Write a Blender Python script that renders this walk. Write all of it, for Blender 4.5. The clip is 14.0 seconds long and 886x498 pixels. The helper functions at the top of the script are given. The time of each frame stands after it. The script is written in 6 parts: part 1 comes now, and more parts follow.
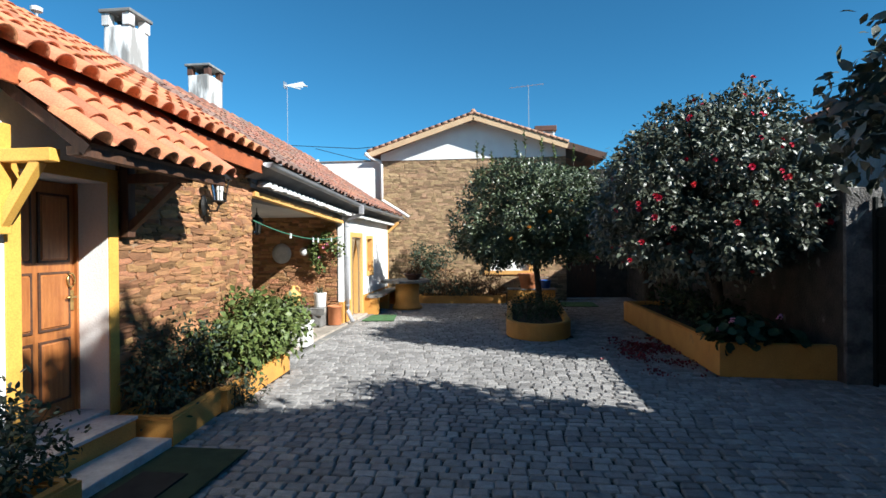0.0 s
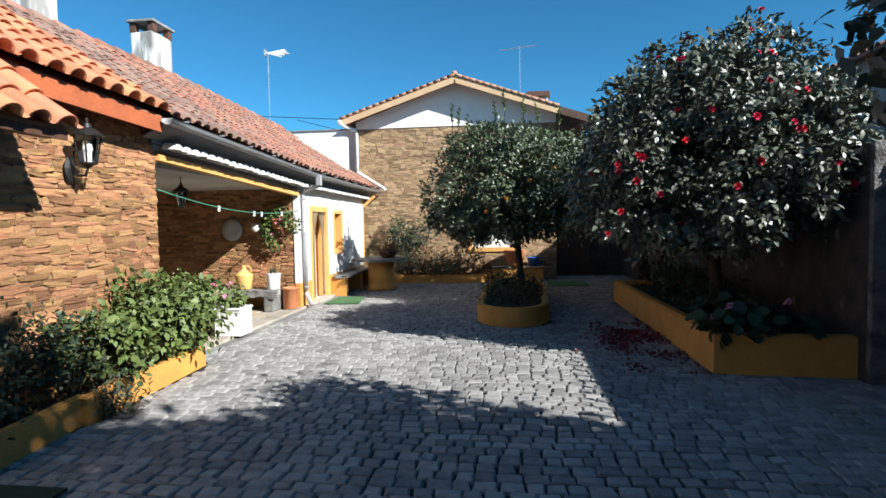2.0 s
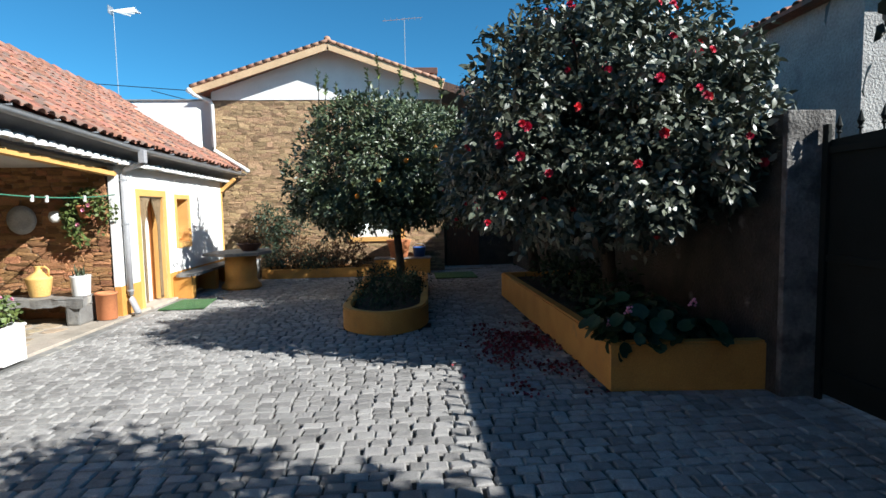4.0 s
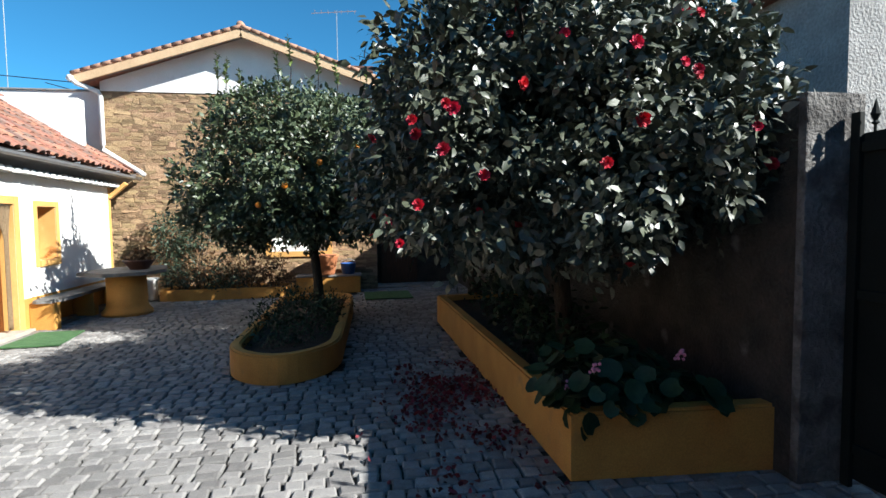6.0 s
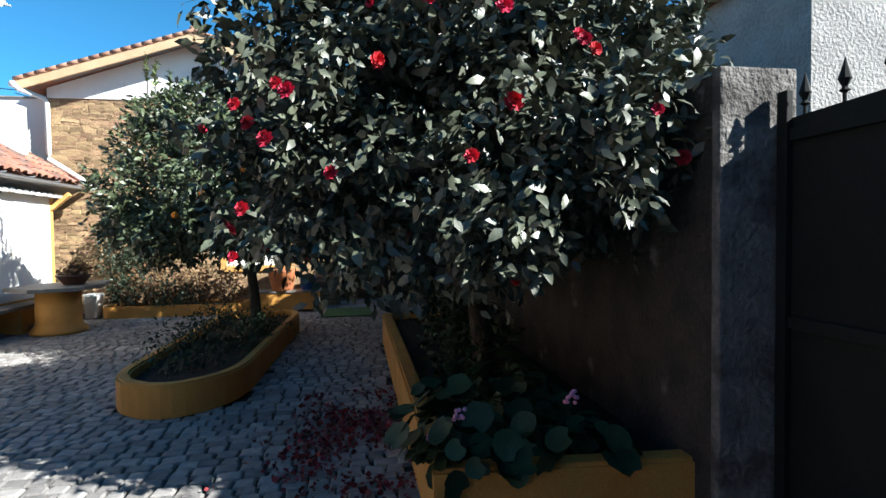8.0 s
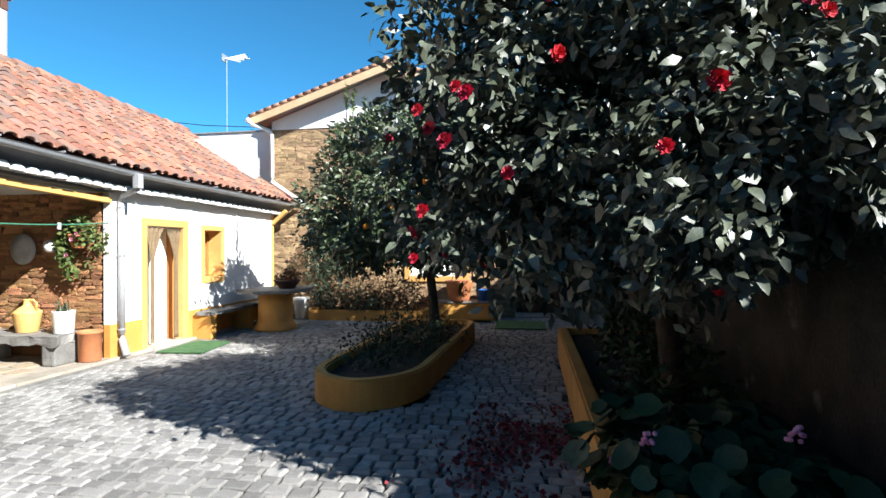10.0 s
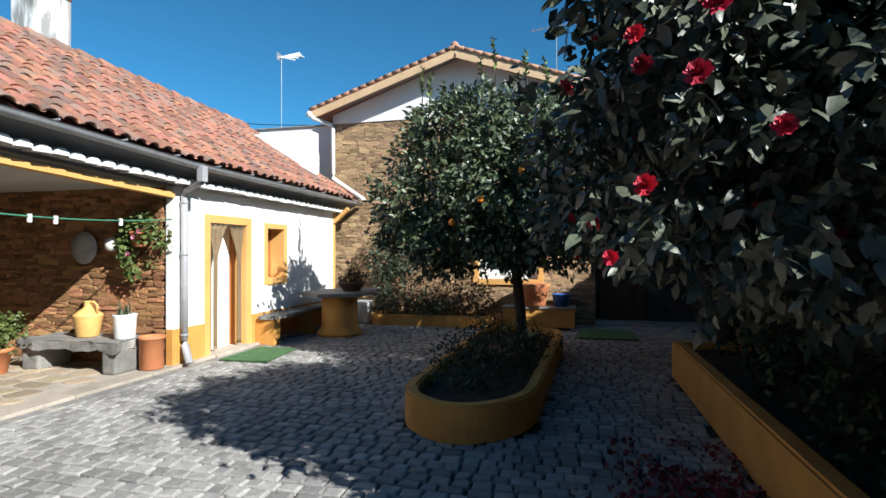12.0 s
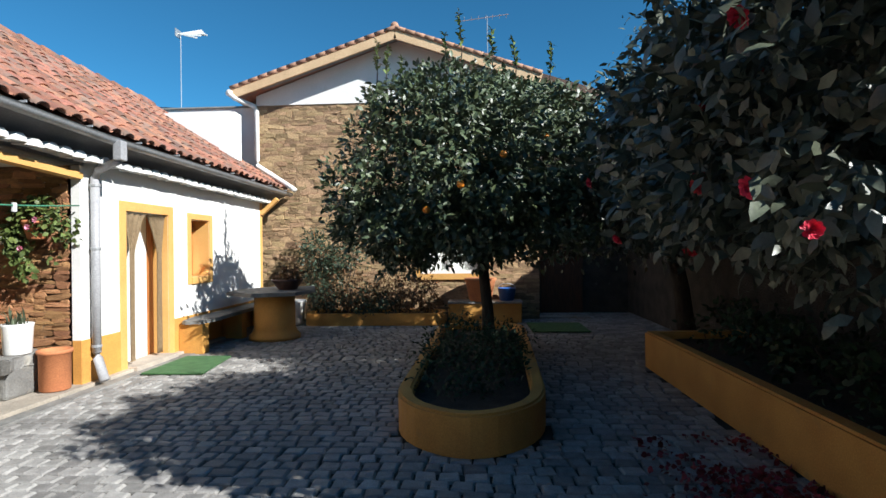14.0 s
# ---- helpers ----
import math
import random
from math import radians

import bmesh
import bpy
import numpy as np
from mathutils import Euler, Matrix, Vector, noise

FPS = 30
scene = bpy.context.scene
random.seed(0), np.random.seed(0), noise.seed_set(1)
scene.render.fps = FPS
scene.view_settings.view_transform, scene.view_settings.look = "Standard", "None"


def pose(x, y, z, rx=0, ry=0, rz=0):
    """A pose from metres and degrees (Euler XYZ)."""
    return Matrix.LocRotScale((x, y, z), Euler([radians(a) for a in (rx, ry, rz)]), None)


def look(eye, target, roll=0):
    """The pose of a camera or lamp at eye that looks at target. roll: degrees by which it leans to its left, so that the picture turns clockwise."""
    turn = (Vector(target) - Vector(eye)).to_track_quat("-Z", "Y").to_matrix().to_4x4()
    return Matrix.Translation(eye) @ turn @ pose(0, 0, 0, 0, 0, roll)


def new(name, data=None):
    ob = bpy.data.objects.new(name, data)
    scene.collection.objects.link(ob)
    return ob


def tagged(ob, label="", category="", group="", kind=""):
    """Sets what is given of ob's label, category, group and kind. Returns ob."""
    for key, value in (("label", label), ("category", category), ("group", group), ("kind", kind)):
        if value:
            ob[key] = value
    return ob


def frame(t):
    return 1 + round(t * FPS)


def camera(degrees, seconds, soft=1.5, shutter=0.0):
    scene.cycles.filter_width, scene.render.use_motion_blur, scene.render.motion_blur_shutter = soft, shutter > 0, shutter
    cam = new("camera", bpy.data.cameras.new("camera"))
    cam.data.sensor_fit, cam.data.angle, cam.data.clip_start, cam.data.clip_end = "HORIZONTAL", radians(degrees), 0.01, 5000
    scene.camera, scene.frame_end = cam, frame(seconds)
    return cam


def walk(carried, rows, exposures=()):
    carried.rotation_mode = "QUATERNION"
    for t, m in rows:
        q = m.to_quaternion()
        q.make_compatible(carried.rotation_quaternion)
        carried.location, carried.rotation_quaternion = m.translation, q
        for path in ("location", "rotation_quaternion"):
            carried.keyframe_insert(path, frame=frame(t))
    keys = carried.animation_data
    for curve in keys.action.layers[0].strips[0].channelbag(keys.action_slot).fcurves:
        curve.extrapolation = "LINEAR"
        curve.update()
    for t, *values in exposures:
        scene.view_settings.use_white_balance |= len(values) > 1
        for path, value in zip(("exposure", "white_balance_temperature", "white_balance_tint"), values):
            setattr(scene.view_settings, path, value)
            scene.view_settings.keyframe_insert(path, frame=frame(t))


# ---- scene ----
cam = camera(80.2, 14.0)
PATH = [
    (0, (0.737, -0.541, 1.737), (0.524, 1.447, 1.728), -0.5),
    (0.5, (0.808, -0.312, 1.688), (0.584, 1.675, 1.667), -0.6),
    (1, (0.988, 0.048, 1.679), (0.755, 2.034, 1.636), -0.8),
    (1.5, (1.211, 0.377, 1.686), (0.978, 2.363, 1.63), -0.8),
    (2, (1.386, 0.758, 1.668), (1.146, 2.742, 1.573), -0.9),
    (2.5, (1.544, 1.184, 1.675), (1.34, 3.171, 1.573), -0.9),
    (3, (1.634, 1.496, 1.644), (1.599, 3.493, 1.537), -0.8),
    (3.2, (1.665, 1.63, 1.659), (1.67, 3.627, 1.547), -0.8),
    (5.3, (2.06, 3.198, 1.664), (2.342, 5.167, 1.461), -1.0),
    (5.5, (2.109, 3.34, 1.679), (2.398, 5.313, 1.524), -0.9),
    (6, (2.257, 3.615, 1.689), (2.596, 5.583, 1.572), -0.7),
    (6.5, (2.481, 3.831, 1.675), (2.84, 5.797, 1.58), -0.6),
    (7, (2.767, 4.042, 1.658), (3.129, 6.007, 1.566), -0.5),
    (7.2, (2.877, 4.126, 1.667), (3.234, 6.091, 1.573), -0.6),
    (9.3, (3.49, 4.084, 1.567), (3.492, 6.084, 1.573), 0.1),
    (9.5, (3.48, 4.099, 1.561), (3.37, 6.096, 1.567), -0.1),
    (10, (3.225, 4.229, 1.572), (2.894, 6.201, 1.575), -0.3),
    (10.5, (3.091, 4.395, 1.578), (2.658, 6.347, 1.582), -0.3),
    (11, (2.96, 4.655, 1.557), (2.481, 6.597, 1.568), -0.2),
    (11.5, (2.709, 4.851, 1.537), (2.222, 6.791, 1.551), -0.2),
    (12, (2.436, 4.992, 1.549), (1.949, 6.931, 1.559), -0.1),
    (12.5, (2.194, 5.111, 1.53), (1.722, 7.054, 1.534), -0.2),
    (13, (1.947, 5.306, 1.533), (1.487, 7.252, 1.539), -0.2),
    (13.5, (1.691, 5.42, 1.483), (1.33, 7.388, 1.49), -0.3),
    (14, (1.528, 5.435, 1.478), (1.405, 7.431, 1.476), -0.6),
]
walk(cam, [(t, look(eye, target, roll)) for t, eye, target, roll in PATH], exposures=[(t, e, 6100, 8) for t, e in ((0, 1.0), (3, 1.05), (5.5, 1.14), (6.5, 1.34), (9.5, 1.55), (10.5, 1.19), (11.5, 0.93), (14, 0.86))])

# ---- light ----
# sunlight travels along this way: low winter sun from behind on the right
SUN = Vector((-1.0, 0.55, -0.74)).normalized()
ELEV = math.asin(-SUN.z)
world = bpy.data.worlds.new("sky")
scene.world = world
world.use_nodes = True
sky = world.node_tree.nodes.new("ShaderNodeTexSky")
sky.sky_type, sky.sun_disc = "NISHITA", False
sky.sun_elevation, sky.sun_rotation = ELEV, math.atan2(-SUN.x, -SUN.y)
sky.air_density, sky.dust_density, sky.ozone_density = 0.7, 0.0, 1.5
back = world.node_tree.nodes["Background"]
back.inputs[1].default_value = 0.056
tone = world.node_tree.nodes.new("ShaderNodeMix")
tone.data_type, tone.blend_type = "RGBA", "MULTIPLY"
tone.inputs[0].default_value, tone.inputs[7].default_value = 1.0, (0.44, 1.16, 1.33, 1.0)
world.node_tree.links.new(sky.outputs[0], tone.inputs[6])
world.node_tree.links.new(tone.outputs[2], back.inputs[0])
lamp = bpy.data.lights.new("sun", "SUN")
lamp.energy, lamp.angle, lamp.color = 5.0, radians(0.5), (1.0, 0.955, 0.89)
sun = new("sun", lamp)
sun.rotation_euler = SUN.to_track_quat("-Z", "Y").to_euler()


# ---- materials ----
def material(name, base, second=None, scale=6.0, fine=60.0, rough=0.8, bump=0.3, depth=0.01, metal=0.0, spec=0.5,
             stain=None, stain_scale=1.2, stain_at=0.6, vary=0.0, island=False, stretch=(1, 1, 1)):
    """Two tones mixed by coarse noise, a fine grain, optional stains, optional change from piece to piece."""
    m = bpy.data.materials.new(name)
    m.use_nodes = True
    n, l = m.node_tree.nodes, m.node_tree.links
    b = n["Principled BSDF"]
    second = second or tuple(c * 0.72 for c in base)
    co = n.new("ShaderNodeTexCoord")
    mp = n.new("ShaderNodeMapping")
    mp.inputs["Scale"].default_value = stretch
    l.new(co.outputs["Object"], mp.inputs[0])

    def noise_at(s, detail=4.0):
        t = n.new("ShaderNodeTexNoise")
        t.inputs["Scale"].default_value, t.inputs["Detail"].default_value = s, detail
        l.new(mp.outputs[0], t.inputs["Vector"])
        return t.outputs["Fac"]

    def ramp(fac, lo, hi):
        r = n.new("ShaderNodeMapRange")
        r.inputs["From Min"].default_value, r.inputs["From Max"].default_value = lo, hi
        l.new(fac, r.inputs["Value"])
        return r.outputs[0]

    def mix(kind, fac, a, c):
        x = n.new("ShaderNodeMix")
        x.data_type, x.blend_type = "RGBA", kind
        for value, socket in ((fac, x.inputs[0]), (a, x.inputs[6]), (c, x.inputs[7])):
            if isinstance(value, bpy.types.NodeSocket):
                l.new(value, socket)
            else:
                socket.default_value = value if isinstance(value, float) else (*value, 1.0)
        return x.outputs[2]

    coarse, grain = noise_at(scale), noise_at(fine, 6.0)
    col = mix("MIX", ramp(coarse, 0.35, 0.65), base, second)
    col = mix("OVERLAY", 0.35, col, mix("MIX", ramp(grain, 0.3, 0.7), (0.25, 0.25, 0.25), (0.75, 0.75, 0.75)))
    if stain:
        col = mix("MIX", ramp(noise_at(stain_scale, 8.0), stain_at, stain_at + 0.12), col, stain)
    if vary:
        if island:
            src = n.new("ShaderNodeNewGeometry").outputs["Random Per Island"]
        else:
            src = n.new("ShaderNodeObjectInfo").outputs["Random"]
        hsv = n.new("ShaderNodeHueSaturation")
        v = n.new("ShaderNodeMapRange")
        v.inputs["To Min"].default_value, v.inputs["To Max"].default_value = 1 - vary, 1 + vary
        l.new(src, v.inputs["Value"])
        h = n.new("ShaderNodeMath")
        h.operation = "MULTIPLY_ADD"
        w = n.new("ShaderNodeTexWhiteNoise")
        w.noise_dimensions = "1D"
        l.new(src, w.inputs["W"])
        l.new(w.outputs["Value"], h.inputs[0])
        h.inputs[1].default_value, h.inputs[2].default_value = 0.06 * vary, 0.5 - 0.03 * vary
        l.new(h.outputs[0], hsv.inputs["Hue"])
        l.new(v.outputs[0], hsv.inputs["Value"])
        l.new(col, hsv.inputs["Color"])
        col = hsv.outputs[0]
    l.new(col, b.inputs["Base Color"])
    b.inputs["Metallic"].default_value, b.inputs["Specular IOR Level"].default_value = metal, spec
    rr = n.new("ShaderNodeMapRange")
    rr.inputs["To Min"].default_value, rr.inputs["To Max"].default_value = max(0.03, rough - 0.1), min(1, rough + 0.1)
    l.new(coarse, rr.inputs["Value"])
    l.new(rr.outputs[0], b.inputs["Roughness"])
    if bump:
        bp = n.new("ShaderNodeBump")
        bp.inputs["Strength"].default_value, bp.inputs["Distance"].default_value = bump, depth
        l.new(grain, bp.inputs["Height"])
        l.new(bp.outputs[0], b.inputs["Normal"])
    return m


SCHIST = dict(scale=9, fine=70, rough=0.9, bump=0.7, depth=0.012, spec=0.25, stretch=(1, 1, 2.5))
M_STONE = material("schist", (0.42, 0.215, 0.092), (0.27, 0.145, 0.078), vary=0.45, **SCHIST)
M_STONE_I = material("schist_joined", (0.42, 0.215, 0.092), (0.27, 0.145, 0.078), vary=0.45, island=True, **SCHIST)
M_STONE_P = material("pale_schist", (0.40, 0.27, 0.15), (0.28, 0.19, 0.11), vary=0.4, **SCHIST)
M_STONE_PI = material("pale_schist_joined", (0.40, 0.27, 0.15), (0.28, 0.19, 0.11), vary=0.4, island=True, **SCHIST)
M_MORTAR = material("earth_mortar", (0.33, 0.215, 0.125), scale=14, rough=0.95, bump=0.8, depth=0.02)
M_COBBLE = material("granite_setts", (0.305, 0.292, 0.275), (0.235, 0.226, 0.213), scale=14, fine=110, rough=0.75, bump=0.6, vary=0.3)
M_COBBLE_I = material("granite_setts_joined", (0.305, 0.292, 0.275), (0.235, 0.226, 0.213), scale=14, fine=110, rough=0.75, bump=0.6,
                      vary=0.3, island=True)
M_JOINT = material("sandy_joints", (0.05, 0.043, 0.036), (0.035, 0.033, 0.026), scale=5, rough=1.0, bump=0.8, depth=0.01)
M_OCHRE = material("ochre_paint", (0.60, 0.30, 0.065), (0.52, 0.25, 0.055), scale=3, fine=90, rough=0.75, bump=0.25,
                   stain=(0.40, 0.22, 0.07), stain_scale=3.5, stain_at=0.62)
M_YELLOW = material("yellow_paint", (0.68, 0.38, 0.12), (0.61, 0.335, 0.10), scale=3, fine=90, rough=0.6, bump=0.15)
M_BRIGHT = material("strong_yellow_paint", (0.72, 0.40, 0.075), (0.64, 0.35, 0.065), scale=3, fine=90, rough=0.6, bump=0.15)
M_WHITE = material("whitewash", (0.82, 0.81, 0.78), (0.76, 0.75, 0.72), scale=2, fine=70, rough=0.85, bump=0.3,
                   stain=(0.62, 0.60, 0.56), stain_scale=2.2, stain_at=0.66)
M_WEATHERED = material("weathered_whitewash", (0.80, 0.79, 0.76), (0.66, 0.65, 0.62), scale=5, fine=50, rough=0.9, bump=0.5,
                       stain=(0.30, 0.29, 0.27), stain_scale=5, stain_at=0.47, stretch=(1, 1, 0.22))
M_CONCRETE = material("rough_render", (0.27, 0.255, 0.23), (0.19, 0.18, 0.165), scale=4, fine=45, rough=0.95, bump=0.9, depth=0.02,
                      stain=(0.14, 0.13, 0.12), stain_scale=2.5, stain_at=0.58)
# dark pale-patched stone; its depth also stands for shade on south and recessed walls
M_DIMWALL = material("dark_shade_stone", (0.075, 0.062, 0.05), (0.04, 0.037, 0.031), scale=4, fine=35, rough=0.95, bump=1.0, depth=0.03,
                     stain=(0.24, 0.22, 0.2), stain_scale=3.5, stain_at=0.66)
M_PIER = material("rough_grey_pier", (0.20, 0.19, 0.175), (0.13, 0.125, 0.115), scale=6, fine=35, rough=0.95, bump=1.0, depth=0.03,
                  stain=(0.07, 0.065, 0.06), stain_scale=3, stain_at=0.52)
M_ROUGHCAST = material("roughcast_render", (0.40, 0.385, 0.36), (0.31, 0.30, 0.28), scale=3, fine=28, rough=0.95, bump=1.0, depth=0.03,
                       stain=(0.22, 0.21, 0.2), stain_scale=1.6, stain_at=0.6)
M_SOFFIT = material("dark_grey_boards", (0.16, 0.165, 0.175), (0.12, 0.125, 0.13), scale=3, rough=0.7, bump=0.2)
# bluish grey matched to a wall face in shade, so shade is in the colour
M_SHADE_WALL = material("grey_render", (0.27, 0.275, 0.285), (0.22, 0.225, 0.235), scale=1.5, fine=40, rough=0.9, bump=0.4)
M_TILE = material("clay_tile", (0.56, 0.225, 0.11), (0.47, 0.18, 0.09), scale=7, fine=80, rough=0.85, bump=0.35, vary=0.25)
M_TILE_I = material("clay_tile_joined", (0.56, 0.225, 0.11), (0.47, 0.18, 0.09), scale=7, fine=80, rough=0.85, bump=0.35,
                    vary=0.25, island=True)
OLD = dict(scale=14, fine=45, rough=0.95, bump=0.9, vary=0.32, stain=(0.21, 0.135, 0.105), stain_scale=4.5, stain_at=0.47)
M_OLD_TILE = material("aged_clay_tile", (0.35, 0.15, 0.092), (0.25, 0.118, 0.08), **OLD)
M_OLD_TILE_I = material("aged_clay_tile_joined", (0.35, 0.15, 0.092), (0.25, 0.118, 0.08), island=True, **OLD)
M_WOOD = material("varnished_wood", (0.42, 0.16, 0.045), (0.31, 0.105, 0.03), scale=5, fine=40, rough=0.4, bump=0.2, stretch=(6, 6, 0.6))
M_DARKWOOD = material("dark_timber", (0.10, 0.045, 0.022), (0.06, 0.03, 0.018), scale=6, rough=0.6, bump=0.3, stretch=(5, 5, 0.6))
M_REDWOOD = material("red_fascia_paint", (0.42, 0.115, 0.04), (0.33, 0.09, 0.034), scale=4, rough=0.6, bump=0.15)
M_ZINC = material("grey_gutter", (0.36, 0.37, 0.38), (0.30, 0.31, 0.32), scale=5, rough=0.45, bump=0.08, metal=0.25)
M_PIPE = material("grey_plastic", (0.36, 0.36, 0.37), (0.31, 0.31, 0.32), scale=4, rough=0.5, bump=0.05)
M_WHITE_PIPE = material("white_gutter", (0.78, 0.77, 0.74), (0.68, 0.67, 0.63), scale=4, rough=0.5, bump=0.05)
M_IRON = material("black_iron", (0.04, 0.039, 0.037), scale=12, rough=0.5, bump=0.2, metal=0.6)
M_GATE = material("dark_green_gate_paint", (0.012, 0.016, 0.014), scale=2, rough=0.7, bump=0.1, spec=0.2)
M_SOIL = material("garden_soil", (0.055, 0.036, 0.022), (0.035, 0.024, 0.016), scale=10, fine=60, rough=1.0, bump=1.0, depth=0.03)
M_SLATE = material("slate_slab", (0.24, 0.235, 0.22), (0.17, 0.165, 0.155), scale=5, fine=50, rough=0.7, bump=0.6, vary=0.2,
                   stain=(0.36, 0.33, 0.27), stain_scale=3, stain_at=0.6)
M_PALE_SLAB = material("worn_cement_kerb", (0.42, 0.36, 0.29), (0.33, 0.29, 0.24), scale=4, fine=60, rough=0.9, bump=0.5, vary=0.15,
                       stain=(0.24, 0.2, 0.16), stain_scale=3, stain_at=0.6)
M_FLAG = material("ochre_flagstone", (0.40, 0.30, 0.19), (0.29, 0.25, 0.19), scale=4, fine=60, rough=0.8, bump=0.5, vary=0.35)
M_MARBLE = material("pale_marble", (0.62, 0.59, 0.55), (0.48, 0.46, 0.44), scale=4, fine=25, rough=0.45, bump=0.15)
M_TURF = material("green_turf_mat", (0.07, 0.17, 0.06), (0.05, 0.13, 0.045), scale=9, fine=220, rough=1.0, bump=1.0, depth=0.01)
# darker copy of the green turf, with the entrance shade in its colour
M_DIMTURF = material("shaded_turf_mat", (0.028, 0.06, 0.03), (0.02, 0.042, 0.022), scale=9, fine=220, rough=1.0, bump=1.0, depth=0.01)
M_DARKMAT = material("dark_rubber_mat", (0.018, 0.02, 0.018), scale=9, fine=160, rough=0.95, bump=0.8)
M_TERRA = material("terracotta_pot", (0.55, 0.21, 0.085), (0.47, 0.17, 0.07), scale=6, fine=80, rough=0.8, bump=0.2)
M_BROWNCLAY = material("brown_glazed_clay", (0.12, 0.055, 0.035), scale=6, rough=0.5, bump=0.1)
M_WHITEPOT = material("white_glazed_pot", (0.8, 0.79, 0.76), (0.72, 0.71, 0.68), scale=6, rough=0.4, bump=0.1)
M_JUG = material("yellow_painted_clay", (0.72, 0.455, 0.15), (0.64, 0.39, 0.12), scale=8, rough=0.6, bump=0.2)
M_CEIL = material("porch_ceiling_paint", (0.55, 0.54, 0.52), (0.48, 0.47, 0.45), scale=2, rough=0.9, bump=0.2)
M_BARK = material("grey_bark", (0.065, 0.05, 0.035), (0.04, 0.031, 0.023), scale=12, fine=60, rough=0.95, bump=1.0, depth=0.02, stretch=(2, 2, 0.5))
M_CURTAIN = material("beige_curtain_cloth", (0.40, 0.29, 0.17), (0.33, 0.24, 0.14), scale=30, fine=200, rough=0.95, bump=0.4)
M_CABLE = material("green_cord", (0.06, 0.22, 0.13), scale=20, rough=0.6, bump=0.0)
M_BLACK = material("black_cable", (0.02, 0.02, 0.02), scale=20, rough=0.6, bump=0.0)
M_ALU = material("aerial_aluminium", (0.6, 0.6, 0.6), scale=20, rough=0.4, bump=0.0, metal=0.7)
M_BULB = material("frosted_white_plastic", (0.75, 0.75, 0.72), scale=20, rough=0.4, bump=0.0)
M_ORANGE = material("orange_peel", (0.85, 0.30, 0.02), (0.78, 0.25, 0.02), scale=8, fine=150, rough=0.45, bump=0.3)
M_PETAL = material("camellia_red_petal", (0.62, 0.035, 0.075), (0.5, 0.02, 0.05), scale=20, rough=0.6, bump=0.1, vary=0.25)
M_PETAL_FALLEN = material("fallen_red_petals", (0.2, 0.016, 0.022), (0.13, 0.012, 0.016), scale=20, rough=0.7, bump=0.1, vary=0.5, island=True)
M_PINK = material("pink_petal", (0.75, 0.32, 0.42), (0.7, 0.22, 0.36), scale=20, rough=0.6, bump=0.1)
M_BLUE = material("blue_plastic", (0.03, 0.11, 0.36), scale=5, rough=0.4, bump=0.05)


def leaf_material(name, a, b, rough=0.35, spec=0.5, vary=0.35):
    m = material(name, a, b, scale=25, fine=90, rough=rough, bump=0.15, spec=spec, vary=vary, island=True)
    m.node_tree.nodes["Principled BSDF"].inputs["Subsurface Weight"].default_value = 0.0
    return m


L_CAMELLIA = leaf_material("camellia_leaf", (0.102, 0.116, 0.076), (0.07, 0.082, 0.052), rough=0.46, spec=0.7)
L_ORANGE = leaf_material("orange_leaf", (0.085, 0.112, 0.05), (0.055, 0.078, 0.034), rough=0.48, spec=0.8)
L_SPROUT = leaf_material("young_orange_leaf", (0.16, 0.22, 0.06), (0.12, 0.17, 0.05), rough=0.45)
L_HYDRANGEA = leaf_material("hydrangea_leaf", (0.12, 0.155, 0.04), (0.07, 0.10, 0.03), rough=0.5, spec=0.35)
L_ROSE = leaf_material("dull_bush_leaf", (0.05, 0.075, 0.045), (0.035, 0.055, 0.03), rough=0.5, spec=0.35)
L_DARK = leaf_material("dark_broad_leaf", (0.028, 0.055, 0.022), (0.02, 0.04, 0.017), rough=0.55, spec=0.3)
L_DRY = leaf_material("dry_brown_leaf", (0.19, 0.11, 0.055), (0.12, 0.072, 0.036), rough=0.8, spec=0.2)
L_GREY = leaf_material("grey_green_leaf", (0.10, 0.12, 0.075), (0.075, 0.09, 0.05), rough=0.6, spec=0.3)
M_GLASS = bpy.data.materials.new("window_glass")
M_GLASS.use_nodes = True
g = M_GLASS.node_tree.nodes["Principled BSDF"].inputs
g["Transmission Weight"].default_value, g["Roughness"].default_value, g["IOR"].default_value = 1.0, 0.03, 1.45
g["Base Color"].default_value = (0.9, 0.93, 0.92, 1)


# ---- mesh helpers ----
RNG = random.Random(7)


def mesh_of(name, bm):
    me = bpy.data.meshes.new(name)
    bm.normal_update()
    bm.to_mesh(me)
    bm.free()
    return me


def part(name, bm, mat, parent=None, label="", smooth=False):
    """Links a bmesh as one mesh object, under a parent when there is one."""
    me = mesh_of(name, bm) if isinstance(bm, bmesh.types.BMesh) else bm
    if not me.materials:
        me.materials.append(mat)
    if smooth:
        me.polygons.foreach_set("use_smooth", [True] * len(me.polygons))
    ob = new(name, me)
    if parent:
        ob.parent = parent
    if label:
        ob["label"] = label
    return ob


def thing(name, label, category, at=(0, 0, 0), turn=0.0, group="", kind=""):
    """An Empty at a thing's base, to hold its parts."""
    ob = new(name)
    ob.empty_display_size = 0.1
    ob.matrix_basis = pose(*at, 0, 0, turn)
    return tagged(ob, label, category, group, kind)


def structure(name, bm, mat, label="", smooth=False):
    return tagged(part(name, bm, mat, None, label, smooth), kind="structure")


